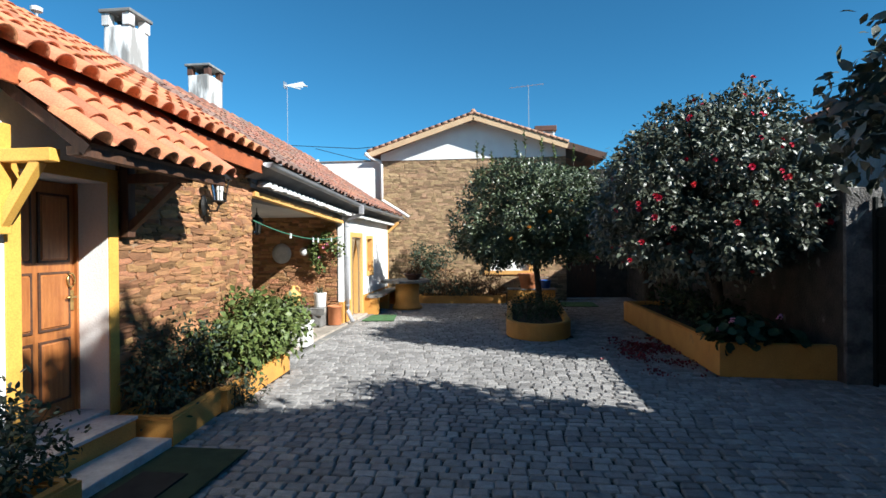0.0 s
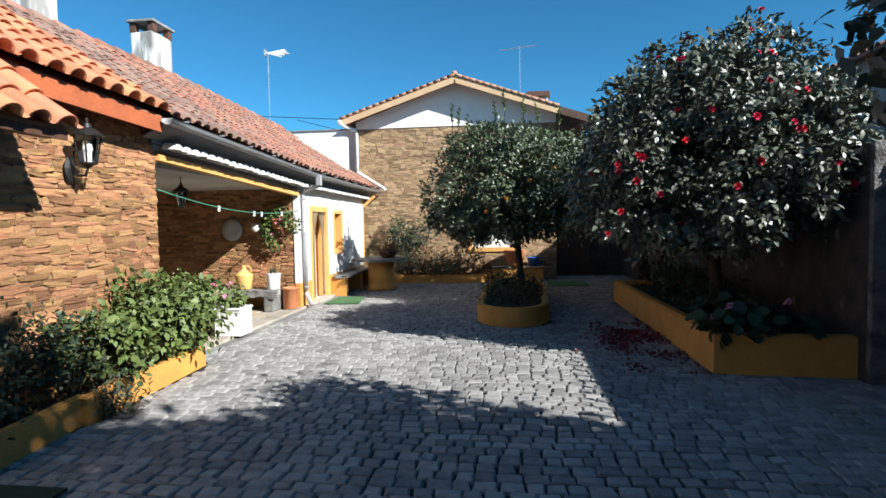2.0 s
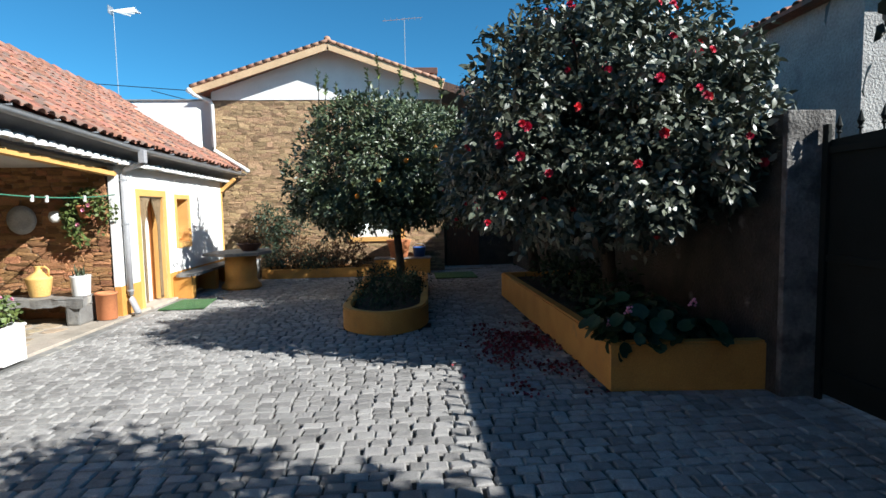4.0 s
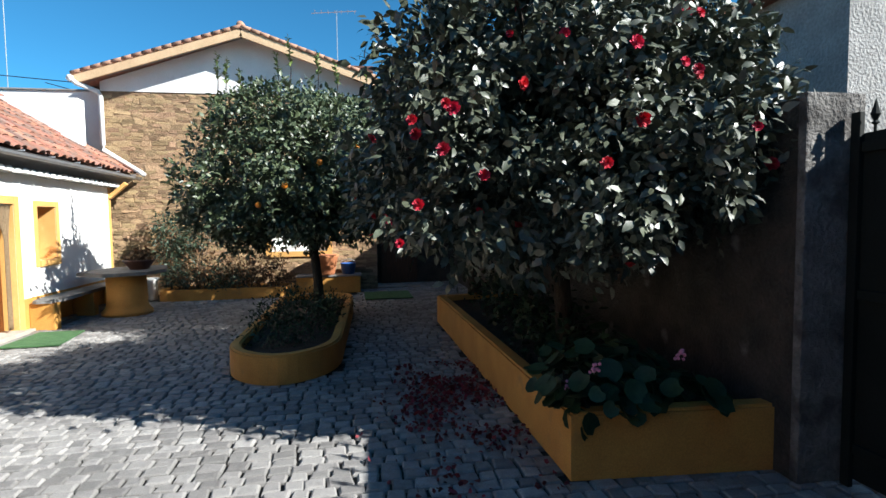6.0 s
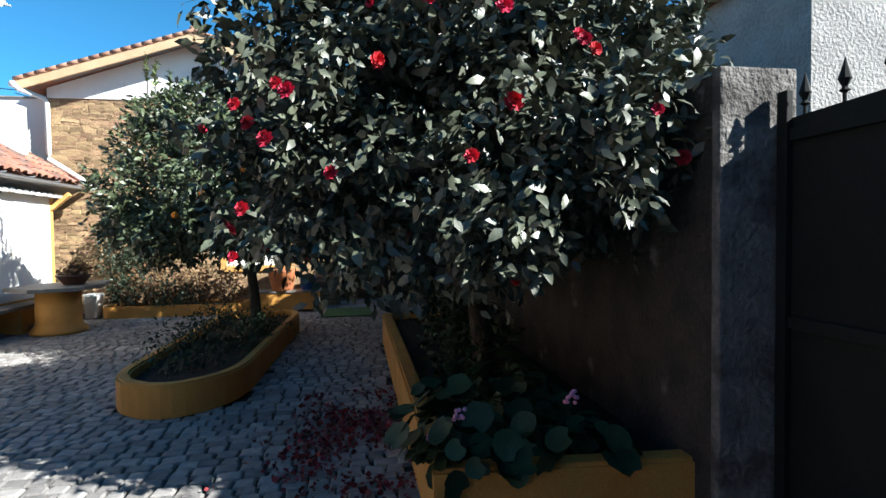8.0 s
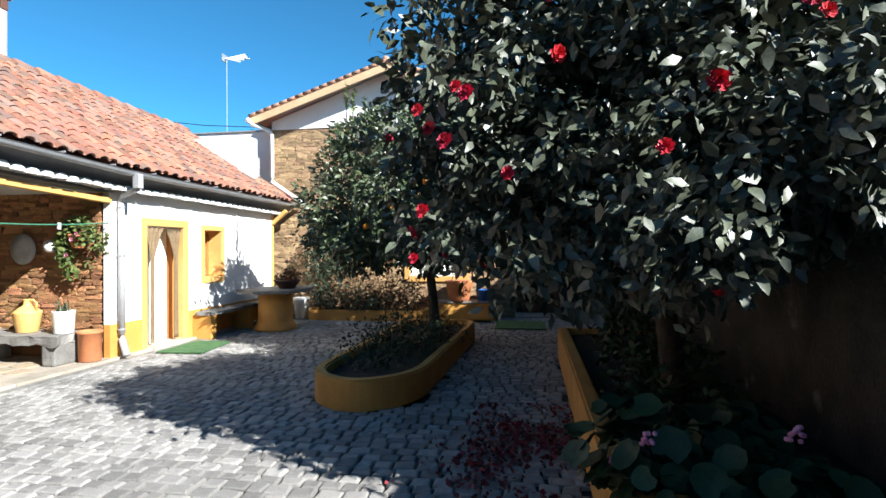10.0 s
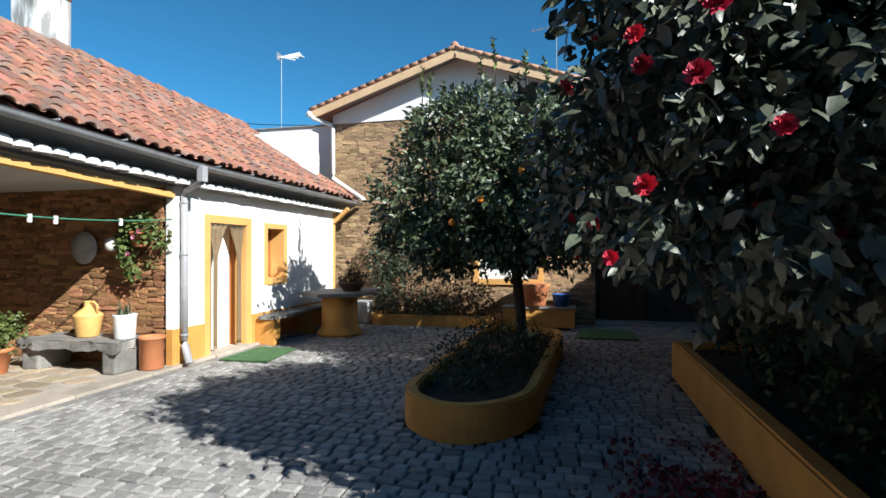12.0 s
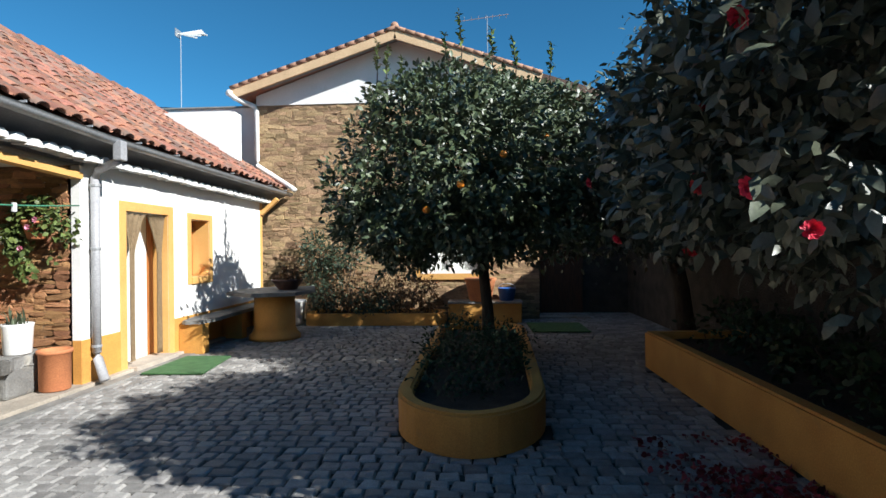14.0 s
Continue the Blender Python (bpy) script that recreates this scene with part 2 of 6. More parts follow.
def box(x0, y0, z0, x1, y1, z1, bevel=0.0, bm=None, segments=2):
    out = bm or bmesh.new()
    made = bmesh.ops.create_cube(out, size=1.0)["verts"]
    for v in made:
        v.co = Vector(((x0 + x1) / 2 + v.co.x * (x1 - x0), (y0 + y1) / 2 + v.co.y * (y1 - y0), (z0 + z1) / 2 + v.co.z * (z1 - z0)))
    if bevel:
        edges = list({e for v in made for e in v.link_edges})
        bmesh.ops.bevel(out, geom=edges, offset=bevel, segments=segments, affect="EDGES", profile=0.6)
    return out


def beam(a, b, w, h, bevel=0.0, bm=None):
    """A straight bar of section w x h from a to b."""
    out = bm or bmesh.new()
    a, b = Vector(a), Vector(b)
    tmp = box(-w / 2, -h / 2, 0, w / 2, h / 2, (b - a).length, bevel)
    m = Matrix.Translation(a) @ (b - a).to_track_quat("Z", "X").to_matrix().to_4x4()
    bmesh.ops.transform(tmp, matrix=m, verts=tmp.verts)
    me = bpy.data.meshes.new("tmp")
    tmp.to_mesh(me)
    tmp.free()
    out.from_mesh(me)
    bpy.data.meshes.remove(me)
    return out


def plank(a, b, side, w, t, bm=None):
    """A flat board from a to b, w wide along side and t thick."""
    out = bm or bmesh.new()
    a, b = Vector(a), Vector(b)
    d = (b - a).normalized()
    u = Vector(side)
    u = (u - d * u.dot(d)).normalized() * (w / 2)
    n = d.cross(u).normalized() * (t / 2)
    v = [out.verts.new(p + i * u + j * n) for p in (a, b) for i, j in ((-1, -1), (1, -1), (1, 1), (-1, 1))]
    faces = [out.faces.new([v[i] for i in f]) for f in ((0, 1, 2, 3), (7, 6, 5, 4), (0, 4, 5, 1), (1, 5, 6, 2), (2, 6, 7, 3), (3, 7, 4, 0))]
    bmesh.ops.recalc_face_normals(out, faces=faces)
    return out


def tube(points, radii, sides=8, bm=None, cap=True):
    """A round pipe through points."""
    out = bm or bmesh.new()
    pts = [Vector(p) for p in points]
    if not hasattr(radii, "__len__"):
        radii = [radii] * len(pts)
    rings = []
    up = Vector((0, 0, 1))
    for i, p in enumerate(pts):
        d = (pts[min(i + 1, len(pts) - 1)] - pts[max(i - 1, 0)]).normalized()
        ref = up if abs(d.z) < 0.9 else Vector((0, 1, 0))
        u = d.cross(ref).normalized()
        w = u.cross(d)
        rings.append([out.verts.new(p + radii[i] * (math.cos(2 * math.pi * k / sides) * u + math.sin(2 * math.pi * k / sides) * w))
                      for k in range(sides)])
    for r, s in zip(rings, rings[1:]):
        for k in range(sides):
            out.faces.new((r[k], s[k], s[(k + 1) % sides], r[(k + 1) % sides]))
    if cap:
        out.faces.new(rings[0])
        out.faces.new(rings[-1][::-1])
    return out


def lathe(profile, sides=24, bm=None, at=(0, 0, 0)):
    """Turns (radius, height) pairs round an upright axis."""
    out = bm or bmesh.new()
    rings = []
    for r, z in profile:
        rings.append([out.verts.new((at[0] + r * math.cos(2 * math.pi * k / sides), at[1] + r * math.sin(2 * math.pi * k / sides), at[2] + z))
                      for k in range(sides)])
    for r, s in zip(rings, rings[1:]):
        for k in range(sides):
            out.faces.new((r[k], r[(k + 1) % sides], s[(k + 1) % sides], s[k]))
    out.faces.new(rings[0][::-1])
    out.faces.new(rings[-1])
    return out


def prism(outline, z0, z1, bm=None, bevel=0.0):
    """An upright block over a plan outline that runs anticlockwise."""
    out = bm or bmesh.new()
    lo = [out.verts.new((x, y, z0)) for x, y in outline]
    hi = [out.verts.new((x, y, z1)) for x, y in outline]
    n = len(outline)
    sides = [out.faces.new((lo[i], lo[(i + 1) % n], hi[(i + 1) % n], hi[i])) for i in range(n)]
    top = out.faces.new(hi)
    out.faces.new(lo[::-1])
    if bevel:
        bmesh.ops.bevel(out, geom=list(top.edges), offset=bevel, segments=2, affect="EDGES")
    return out


def panel_with_holes(u0, u1, v0, v1, holes, place, thick):
    """A slab in the (u, v) plane with rectangular holes right through it; place(u, v, w) puts a corner into the world."""
    us = sorted({u0, u1, *[c for h in holes for c in (h[0], h[1])]})
    vs = sorted({v0, v1, *[c for h in holes for c in (h[2], h[3])]})
    out = bmesh.new()

    def solid(i, j):
        if not (0 <= i < len(us) - 1 and 0 <= j < len(vs) - 1):
            return False
        u, v = (us[i] + us[i + 1]) / 2, (vs[j] + vs[j + 1]) / 2
        return not any(h[0] < u < h[1] and h[2] < v < h[3] for h in holes)

    cache = {}

    def vert(u, v, w):
        if (u, v, w) not in cache:
            cache[u, v, w] = out.verts.new(place(u, v, w))
        return cache[u, v, w]

    for i in range(len(us) - 1):
        for j in range(len(vs) - 1):
            if not solid(i, j):
                continue
            a, b, c, d = us[i], us[i + 1], vs[j], vs[j + 1]
            out.faces.new([vert(a, c, 0), vert(b, c, 0), vert(b, d, 0), vert(a, d, 0)])
            out.faces.new([vert(a, d, thick), vert(b, d, thick), vert(b, c, thick), vert(a, c, thick)])
            for (di, dj), (p, q) in {(-1, 0): ((a, d), (a, c)), (1, 0): ((b, c), (b, d)), (0, -1): ((a, c), (b, c)), (0, 1): ((b, d), (a, d))}.items():
                if not solid(i + di, j + dj):
                    out.faces.new([vert(*q, 0), vert(*p, 0), vert(*p, thick), vert(*q, thick)])
    bmesh.ops.recalc_face_normals(out, faces=out.faces)
    return out


# ---- structure: ground, courtyard, walls ----
WX = -2.75  # face of the long house towards the yard


def eave_z(y):
    """The old eave sags a little along its length."""
    ys = (-6.0, 2.6, 6.3, 10.8, 16.4)
    zs = (3.06, 3.03, 2.93, 2.74, 2.70)
    for a, b, c, d in zip(ys, ys[1:], zs, zs[1:]):
        if y <= b:
            return c + (d - c) * (y - a) / (b - a)
    return zs[-1]


bm = bmesh.new()
bmesh.ops.create_grid(bm, x_segments=8, y_segments=8, size=400)
bmesh.ops.translate(bm, verts=bm.verts, vec=(0, 0, -0.035))
tagged(part("ground", bm, M_JOINT), "packed sandy earth between the setts", "ground", kind="structure")

# long house on the left: door bay, stone stretch, open porch, white stretch
HY0, PIER0, PIER1, ENDW, HY1 = -6.0, 3.93, 6.62, 10.86, 15.76
BACK = -7.2
structure("wall_door_bay", panel_with_holes(HY0, PIER0, 0, 2.95, [(2.96, 3.82, 0.28, 2.33)], lambda u, v, w: (WX - w, u, v), 0.45), M_WHITE,
          "white plastered wall around the front door")
wall_stone = structure("wall_stone", box(WX - 0.45, PIER0, 0, WX - 0.03, PIER1, 2.9), M_MORTAR, "brown schist rubble wall in earth mortar")
wall_porch_side = structure("wall_porch_side", box(WX - 0.45 - 4.0, PIER1 - 0.4, 0, WX - 0.45, PIER1, 2.62), M_MORTAR, "rubble wall closing the porch")
wall_porch_end = structure("wall_porch_end", box(BACK, ENDW + 0.03, 0, WX - 0.1, ENDW + 0.4, 2.62), M_MORTAR, "brown schist rubble wall at the porch end")
structure("wall_porch_back", box(BACK - 0.3, HY0, 0, BACK, HY1, 4.3), M_CONCRETE, "plain back wall of the long house")
DOOR = (11.63, 12.52, 0.06, 1.98)
WIN = (13.11, 13.65, 1.08, 1.96)
structure("wall_white", panel_with_holes(ENDW + 0.03, HY1, 0, 2.75, [DOOR, WIN], lambda u, v, w: (WX - w, u, v), 0.4), M_WHITE,
          "whitewashed house wall with door and window")
structure("wall_house_end", box(BACK, HY1 - 0.3, 0, WX - 0.4, HY1, 4.2), M_WHITE, "plain end wall of the long house")
structure("wall_house_start", box(BACK, HY0, 0, WX - 0.45, HY0 + 0.3, 4.2), M_WHITE, "plain end wall of the long house")
# porch ceiling and the beam that carries its front
structure("ceiling_porch", box(BACK, PIER1 - 0.02, 2.42, WX - 0.16, ENDW + 0.02, 2.5), M_CEIL, "pale painted porch ceiling")
structure("floor_porch", box(BACK, PIER1, -0.03, -2.92, ENDW + 0.03, 0.035), M_PALE_SLAB, "cement bed under the porch flagstones")

# far building with the gable
FY = 16.38
FX0, FX1, APEX = -3.1, 2.84, -0.04
W20, W21 = 0.38, 1.66  # sides of the gable window
wall_gable = structure("wall_gable", panel_with_holes(FX0, FX1, 0, 4.56, [(W20, W21, 0.95, 1.8)], lambda u, v, w: (u, FY + 0.03 + w, v), 0.4), M_MORTAR,
                       "pale brown schist rubble gable wall")
bm = bmesh.new()
front = [(FX0, 4.56), (FX1, 4.56), (FX1, 4.82), (APEX, 5.83), (FX0, 4.76)]
a = [bm.verts.new((x, FY, z)) for x, z in front]
b = [bm.verts.new((x, FY + 0.4, z)) for x, z in front]
bm.faces.new(a)
bm.faces.new(b[::-1])
for i in range(5):
    bm.faces.new((a[(i + 1) % 5], a[i], b[i], b[(i + 1) % 5]))
structure("wall_gable_top", bm, M_WHITE, "white painted gable above the stonework")
structure("wall_gable_side", box(FX0, FY + 0.43, 0, FX0 + 0.4, 28, 4.7), M_WHITE, "plain side wall of the far building")
# the shade of the recess is in the wall colour
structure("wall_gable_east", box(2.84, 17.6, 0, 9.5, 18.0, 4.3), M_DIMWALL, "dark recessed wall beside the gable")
structure("wall_white_far", box(-5.4, FY + 0.3, 0, FX0, FY + 0.6, 4.60), M_WHITE, "white boundary wall behind the tiled roof")
structure("trim_far_coping", box(-5.45, FY + 0.26, 4.602, FX0, FY + 0.64, 4.64, 0.008), M_SLATE, "dark slate coping on the white wall")

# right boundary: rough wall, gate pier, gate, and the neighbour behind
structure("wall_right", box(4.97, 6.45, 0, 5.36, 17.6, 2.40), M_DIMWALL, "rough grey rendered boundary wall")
structure("wall_pier", box(4.955, 6.385, 0, 5.37, 6.449, 2.42, 0.012), M_PIER, "rough grey rendered wall end beside the gate")
structure("wall_neighbour", box(7.5, 8.5, 0, 12.0, 17.0, 4.32), M_ROUGHCAST, "pale roughcast rendered wall of the neighbour")
# dark colour deepens the shaded corner and cuts bounce
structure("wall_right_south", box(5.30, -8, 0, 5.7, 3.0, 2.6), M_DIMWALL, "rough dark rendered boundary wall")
# added out of view to cut low eastern sky light, below the sun's path
structure("wall_lane_house", box(9.0, -6, 0, 9.4, 6.0, 4.3), M_CONCRETE, "plain rendered house wall across the lane")
# never in view; closes the yard and lowers the sky fill from behind
structure("wall_back", box(-2.7, -3.6, 0, 6, -3.2, 6.0), M_CONCRETE, "plain wall closing the yard")

# neighbour and far walls are closed by roofs
bm = bmesh.new()
eave = [bm.verts.new(p) for p in ((7.25, 8.25, 4.32), (12.2, 8.25, 4.32), (12.2, 17.2, 4.32), (7.25, 17.2, 4.32))]
edge = [bm.verts.new(v.co + Vector((0, 0, 0.06))) for v in eave]
peak = [bm.verts.new(p) for p in ((9.75, 10.6, 5.2), (9.75, 14.9, 5.2))]
bm.faces.new(eave[::-1])
for k in range(4):
    bm.faces.new((eave[k], eave[(k + 1) % 4], edge[(k + 1) % 4], edge[k]))
bm.faces.new((edge[0], edge[1], peak[0]))
bm.faces.new((edge[1], edge[2], peak[1], peak[0]))
bm.faces.new((edge[2], edge[3], peak[1]))
bm.faces.new((edge[3], edge[0], peak[0], peak[1]))
roof_neighbour = structure("roof_neighbour", bm, M_OLD_TILE, "aged clay tiled hip roof of the neighbour")
structure("roof_gable_slab", plank((APEX - 3.4, 21.7, 4.72), (APEX, 21.7, 5.88), (0, 1, 0), 11.4, 0.08), M_OLD_TILE, "aged clay tiled roof slope")
structure("roof_gable_slab_2", plank((APEX, 21.7, 5.88), (3.9, 21.7, 4.46), (0, 1, 0), 11.4, 0.08), M_OLD_TILE, "aged clay tiled roof slope")


# ---- beds with low painted walls ----
def ring_wall(outline, thick, z0, z1, bevel=0.02):
    """A low wall that follows a closed anticlockwise outline, open inside."""
    bm = bmesh.new()
    n = len(outline)
    inner = []
    for i in range(n):
        p, c, q = (Vector(outline[j % n]) for j in (i - 1, i, i + 1))
        d, e = (c - p).normalized(), (q - c).normalized()
        nd, ne = Vector((-d.y, d.x)), Vector((-e.y, e.x))
        m = (nd + ne).normalized()
        inner.append(c + m * thick / max(0.4, m.dot(nd)))
    rows = [[bm.verts.new((x, y, z)) for x, y in ol] for ol, z in ((outline, z0), (outline, z1), (inner, z1), (inner, z0))]
    for r in range(4):
        for i in range(n):
            j = (i + 1) % n
            bm.faces.new((rows[r][i], rows[r][j], rows[(r + 1) % 4][j], rows[(r + 1) % 4][i]))
    bmesh.ops.recalc_face_normals(bm, faces=bm.faces)
    if bevel:
        top = [e for e in bm.edges if e.verts[0].co.z > z1 - 1e-4 and e.verts[1].co.z > z1 - 1e-4]
        keep = [e for e in top if abs(e.calc_face_angle(0)) > 1.0]
        bmesh.ops.bevel(bm, geom=keep, offset=bevel, segments=2, affect="EDGES")
    return bm, [(v.x, v.y) for v in inner]


def round_corners(points, radius, steps=6):
    out, n = [], len(points)
    for i in range(n):
        p, c, q = (Vector(points[j % n]) for j in (i - 1, i, i + 1))
        a, b = c + (p - c).normalized() * min(radius, (p - c).length * 0.48), c + (q - c).normalized() * min(radius, (q - c).length * 0.48)
        for k in range(steps + 1):
            t = k / steps
            v = a * (1 - t) ** 2 + c * 2 * t * (1 - t) + b * t * t
            out.append((v.x, v.y))
    return out


def flower_bed(name, label, outline, thick, height, soil):
    bed = thing(name, label, "flower bed")
    bm, inner = ring_wall(outline, thick, 0.0, height)
    part("bed_wall", bm, M_OCHRE, bed)
    bm = prism(inner, 0.0, soil)
    top = [f for f in bm.faces if f.normal.z > 0.9 or len(f.verts) > 4]
    bmesh.ops.triangulate(bm, faces=[f for f in bm.faces if len(f.verts) > 4])
    bmesh.ops.subdivide_edges(bm, edges=bm.edges, cuts=3, use_grid_fill=True)
    for v in bm.verts:
        if v.co.z > soil - 0.01:
            v.co.z += 0.04 * noise.noise(v.co * 5)
    part("soil", bm, M_SOIL, bed, "dark crumbly garden soil", True)
    return bed


ISLAND = [(0.85, 9.5), (1.48, 9.0), (2.09, 9.5), (2.27, 13.75), (0.95, 13.75)]
flower_bed("island_bed", "rounded ochre painted bed around the orange tree",
           round_corners(ISLAND, 0.5), 0.12, 0.31, 0.21)
flower_bed("corner_bed", "long ochre painted bed under the camellia tree",
           [(3.60, 6.70), (5.11, 6.58), (5.11, 12.15), (3.60, 12.05)], 0.14, 0.44, 0.36)
flower_bed("gable_bed", "low ochre painted bed along the stone gable",
           round_corners([(-1.85, 15.45), (0.93, 15.5), (0.95, 16.34), (-1.85, 16.34)], 0.35), 0.12, 0.23, 0.17)
flower_bed("house_bed", "low ochre painted bed against the schist wall",
           [(WX + 0.02, 3.80), (-2.13, 3.80), (-2.21, 4.75), (-2.15, 4.76), (-2.25, 6.68), (WX + 0.02, 6.72)], 0.10, 0.25, 0.17)
flower_bed("door_bed", "low ochre painted bed beside the entrance step",
           [(WX + 0.02, -2.0), (-1.99, -2.0), (-1.99, 2.62), (WX + 0.02, 2.62)], 0.10, 0.25, 0.17)
step = thing("raised_step", "ochre painted raised step below the gable window", "step")
part("block", box(0.98, 15.85, 0, 2.43, 16.35, 0.38, 0.02), M_OCHRE, step)
part("slab", box(0.97, 15.82, 0.38, 2.45, 16.35, 0.42, 0.012), M_SLATE, step, "worn slate slab")


# ---- tiled roofs ----
def tile_mesh(name, mat, width=0.24, length=0.42, rise=0.088, lift=0.034):
    """One barrel roof tile with its pan: u across, v down the slope, lower end proud."""
    prof = [(-0.52, 0.02), (-0.42, 0.004), (-0.3, 0.004)]
    prof += [(0.12 - 0.39 * math.cos(math.pi * k / 8), 0.012 + rise * math.sin(math.pi * k / 8)) for k in range(9)]
    verts, faces, n = [], [], len(prof)
    for v, dz in ((0.0, 0.0), (length, lift)):
        verts += [(u * width, v, z + dz) for u, z in prof]
    verts += [(u * width, length, z + lift) for u, z in prof]
    verts += [(0.12 * width + (u - 0.12) * width * 0.86, length, max(0.002, (z - 0.016)) + lift) for u, z in prof]
    verts += [(0.12 * width + (u - 0.12) * width * 0.86, length - 0.14, max(0.0, (z - 0.03)) + 0.014) for u, z in prof]
    for i in range(n - 1):
        faces += [(i, i + 1, n + i + 1, n + i), (2 * n + i, 2 * n + i + 1, 3 * n + i + 1, 3 * n + i), (3 * n + i, 3 * n + i + 1, 4 * n + i + 1, 4 * n + i)]
    me = bpy.data.meshes.new(name)
    me.from_pydata(verts, [], [f[::-1] for f in faces])
    me.materials.append(mat)
    me.polygons.foreach_set("use_smooth", [True] * len(me.polygons))
    return me


def joined(name, mesh, poses, mat, parent, label=""):
    """Many poses of one small mesh in a single mesh."""
    co = np.array([v.co[:] for v in mesh.vertices])
    polys = [tuple(p.vertices) for p in mesh.polygons]
    verts, faces = [], []
    for m in poses:
        r = np.array(m)
        base = len(verts)
        verts.extend((co @ r[:3, :3].T + r[:3, 3]).tolist())
        faces.extend(tuple(base + i for i in p) for p in polys)
    me = bpy.data.meshes.new(name)
    me.from_pydata(verts, [], faces)
    me.materials.append(mat)
    me.polygons.foreach_set("use_smooth", [True] * len(me.polygons))
    ob = new(name, me)
    ob.parent = parent
    return tagged(ob, label, kind="stuff")


def slope_pose(top, bottom, along, jitter=0.0):
    """Pose of a tile whose length runs from top to bottom and whose width runs along."""
    v = (Vector(bottom) - Vector(top)).normalized()
    u = Vector(along).normalized()
    w = u.cross(v).normalized()
    if w.z < 0:
        u, w = -u, -w
    m = Matrix((u, v, w)).transposed().to_4x4()
    return Matrix.Translation(top) @ m @ pose(RNG.uniform(-jitter, jitter) * 0.06, RNG.uniform(-jitter, jitter) * 0.1, RNG.uniform(0, jitter) * 0.05, 0, 0, RNG.uniform(-jitter, jitter) * 10)


RIDGE_X, RIDGE_Z, EAVE_X = -5.35, 4.71, -2.44
T_NEW, T_OLD = tile_mesh("tile", M_TILE), tile_mesh("tile_old", M_OLD_TILE, width=0.205, length=0.31, rise=0.05, lift=0.015)


def ridge_z(y):
    return RIDGE_Z + 0.03 * math.sin(y * 0.7) - 0.012 * max(0, y - 6)


roof = tagged(new("roof_long_house"), "clay tiled roof, bright near the door and mossy brown beyond", "roof", kind="structure")
roof_tiles = []
for y0, y1, colw, rows_n, jit in ((-3.0, 6.4, 0.235, 9, 0.15), (6.4, 16.33, 0.205, 13, 0.22)):
    for c in range(round((y1 - y0) / colw)):
        y = y0 + (c + 0.5) * colw
        top, low = Vector((RIDGE_X, y, ridge_z(y) + 0.04)), Vector((EAVE_X, y, eave_z(y) + 0.04))
        for r in range(rows_n):
            roof_tiles.append((y, r, slope_pose(top.lerp(low, r / rows_n), low, (0, 1, 0), jit)))
# base boards under the tiles, front and back slope
bm = bmesh.new()
NB = 40
rows = []
for i in range(NB + 1):
    y = -6 + i * (16.3 + 6) / NB
    rows.append([bm.verts.new(p) for p in ((EAVE_X - 0.05, y, eave_z(y) - 0.05), (EAVE_X - 0.05, y, eave_z(y) + 0.02), (RIDGE_X, y, ridge_z(y) + 0.02),
                                            (-8.0, y, 3.0), (-8.0, y, 2.9), (RIDGE_X, y, ridge_z(y) - 0.06))])
for a, b in zip(rows, rows[1:]):
    for k in range(6):
        bm.faces.new((a[k], b[k], b[(k + 1) % 6], a[(k + 1) % 6]))
bm.faces.new(rows[0])
bm.faces.new(rows[-1][::-1])
bmesh.ops.recalc_face_normals(bm, faces=bm.faces)
part("roof_deck", bm, M_OLD_TILE, roof, "dark boards below the tiles")
bm = bmesh.new()
for i in range(47):
    y = -3 + i * 0.41
    tube([(RIDGE_X, y, ridge_z(y) + 0.05), (RIDGE_X, y + 0.43, ridge_z(y + 0.4) + 0.03)], [0.12, 0.10], 10, bm)
part("ridge_tiles", bm, M_OLD_TILE_I, roof, "row of half round ridge tiles", True)
# red painted fascia near the door, grey soffit board further on
bm = bmesh.new()
for i in range(24):
    y0, y1 = -3 + i * 0.39, -3 + (i + 1) * 0.39
    plank((EAVE_X - 0.05, y0, eave_z(y0) - 0.085), (EAVE_X - 0.05, y1, eave_z(y1) - 0.085), (0, 0, 1), 0.17, 0.03, bm)
part("fascia", bm, M_REDWOOD, roof, "dark red painted eave board")
bm = bmesh.new()
for i in range(26):
    y0, y1 = 6.36 + i * 0.382, 6.36 + (i + 1) * 0.382
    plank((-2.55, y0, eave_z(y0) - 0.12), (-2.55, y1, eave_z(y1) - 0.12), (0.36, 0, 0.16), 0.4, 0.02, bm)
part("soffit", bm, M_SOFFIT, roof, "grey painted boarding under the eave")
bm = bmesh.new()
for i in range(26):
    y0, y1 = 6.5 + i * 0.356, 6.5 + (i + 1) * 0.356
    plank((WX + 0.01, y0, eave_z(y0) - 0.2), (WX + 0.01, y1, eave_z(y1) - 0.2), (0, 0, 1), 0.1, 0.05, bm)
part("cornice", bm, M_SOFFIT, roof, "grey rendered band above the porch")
# whitewashed tile ends under the eave
bm = bmesh.new()
tube([(0, 0, 0), (0.165, 0, -0.02)], [0.084, 0.092], 10, bm)
bmesh.ops.bisect_plane(bm, geom=bm.verts[:] + bm.edges[:] + bm.faces[:], plane_co=(0, 0, -0.005), plane_no=(0, 0, -1), clear_outer=True)
dentil = mesh_of("white_tile_end", bm)
for i in range(49):
    y = 6.75 + i * 0.186
    ob = part("white_tile_end", dentil, M_WHITE, roof)
    ob.matrix_basis = pose(WX + 0.035, y, eave_z(y) - 0.285, RNG.uniform(-4, 4), RNG.uniform(-3, 3), RNG.uniform(-4, 4))

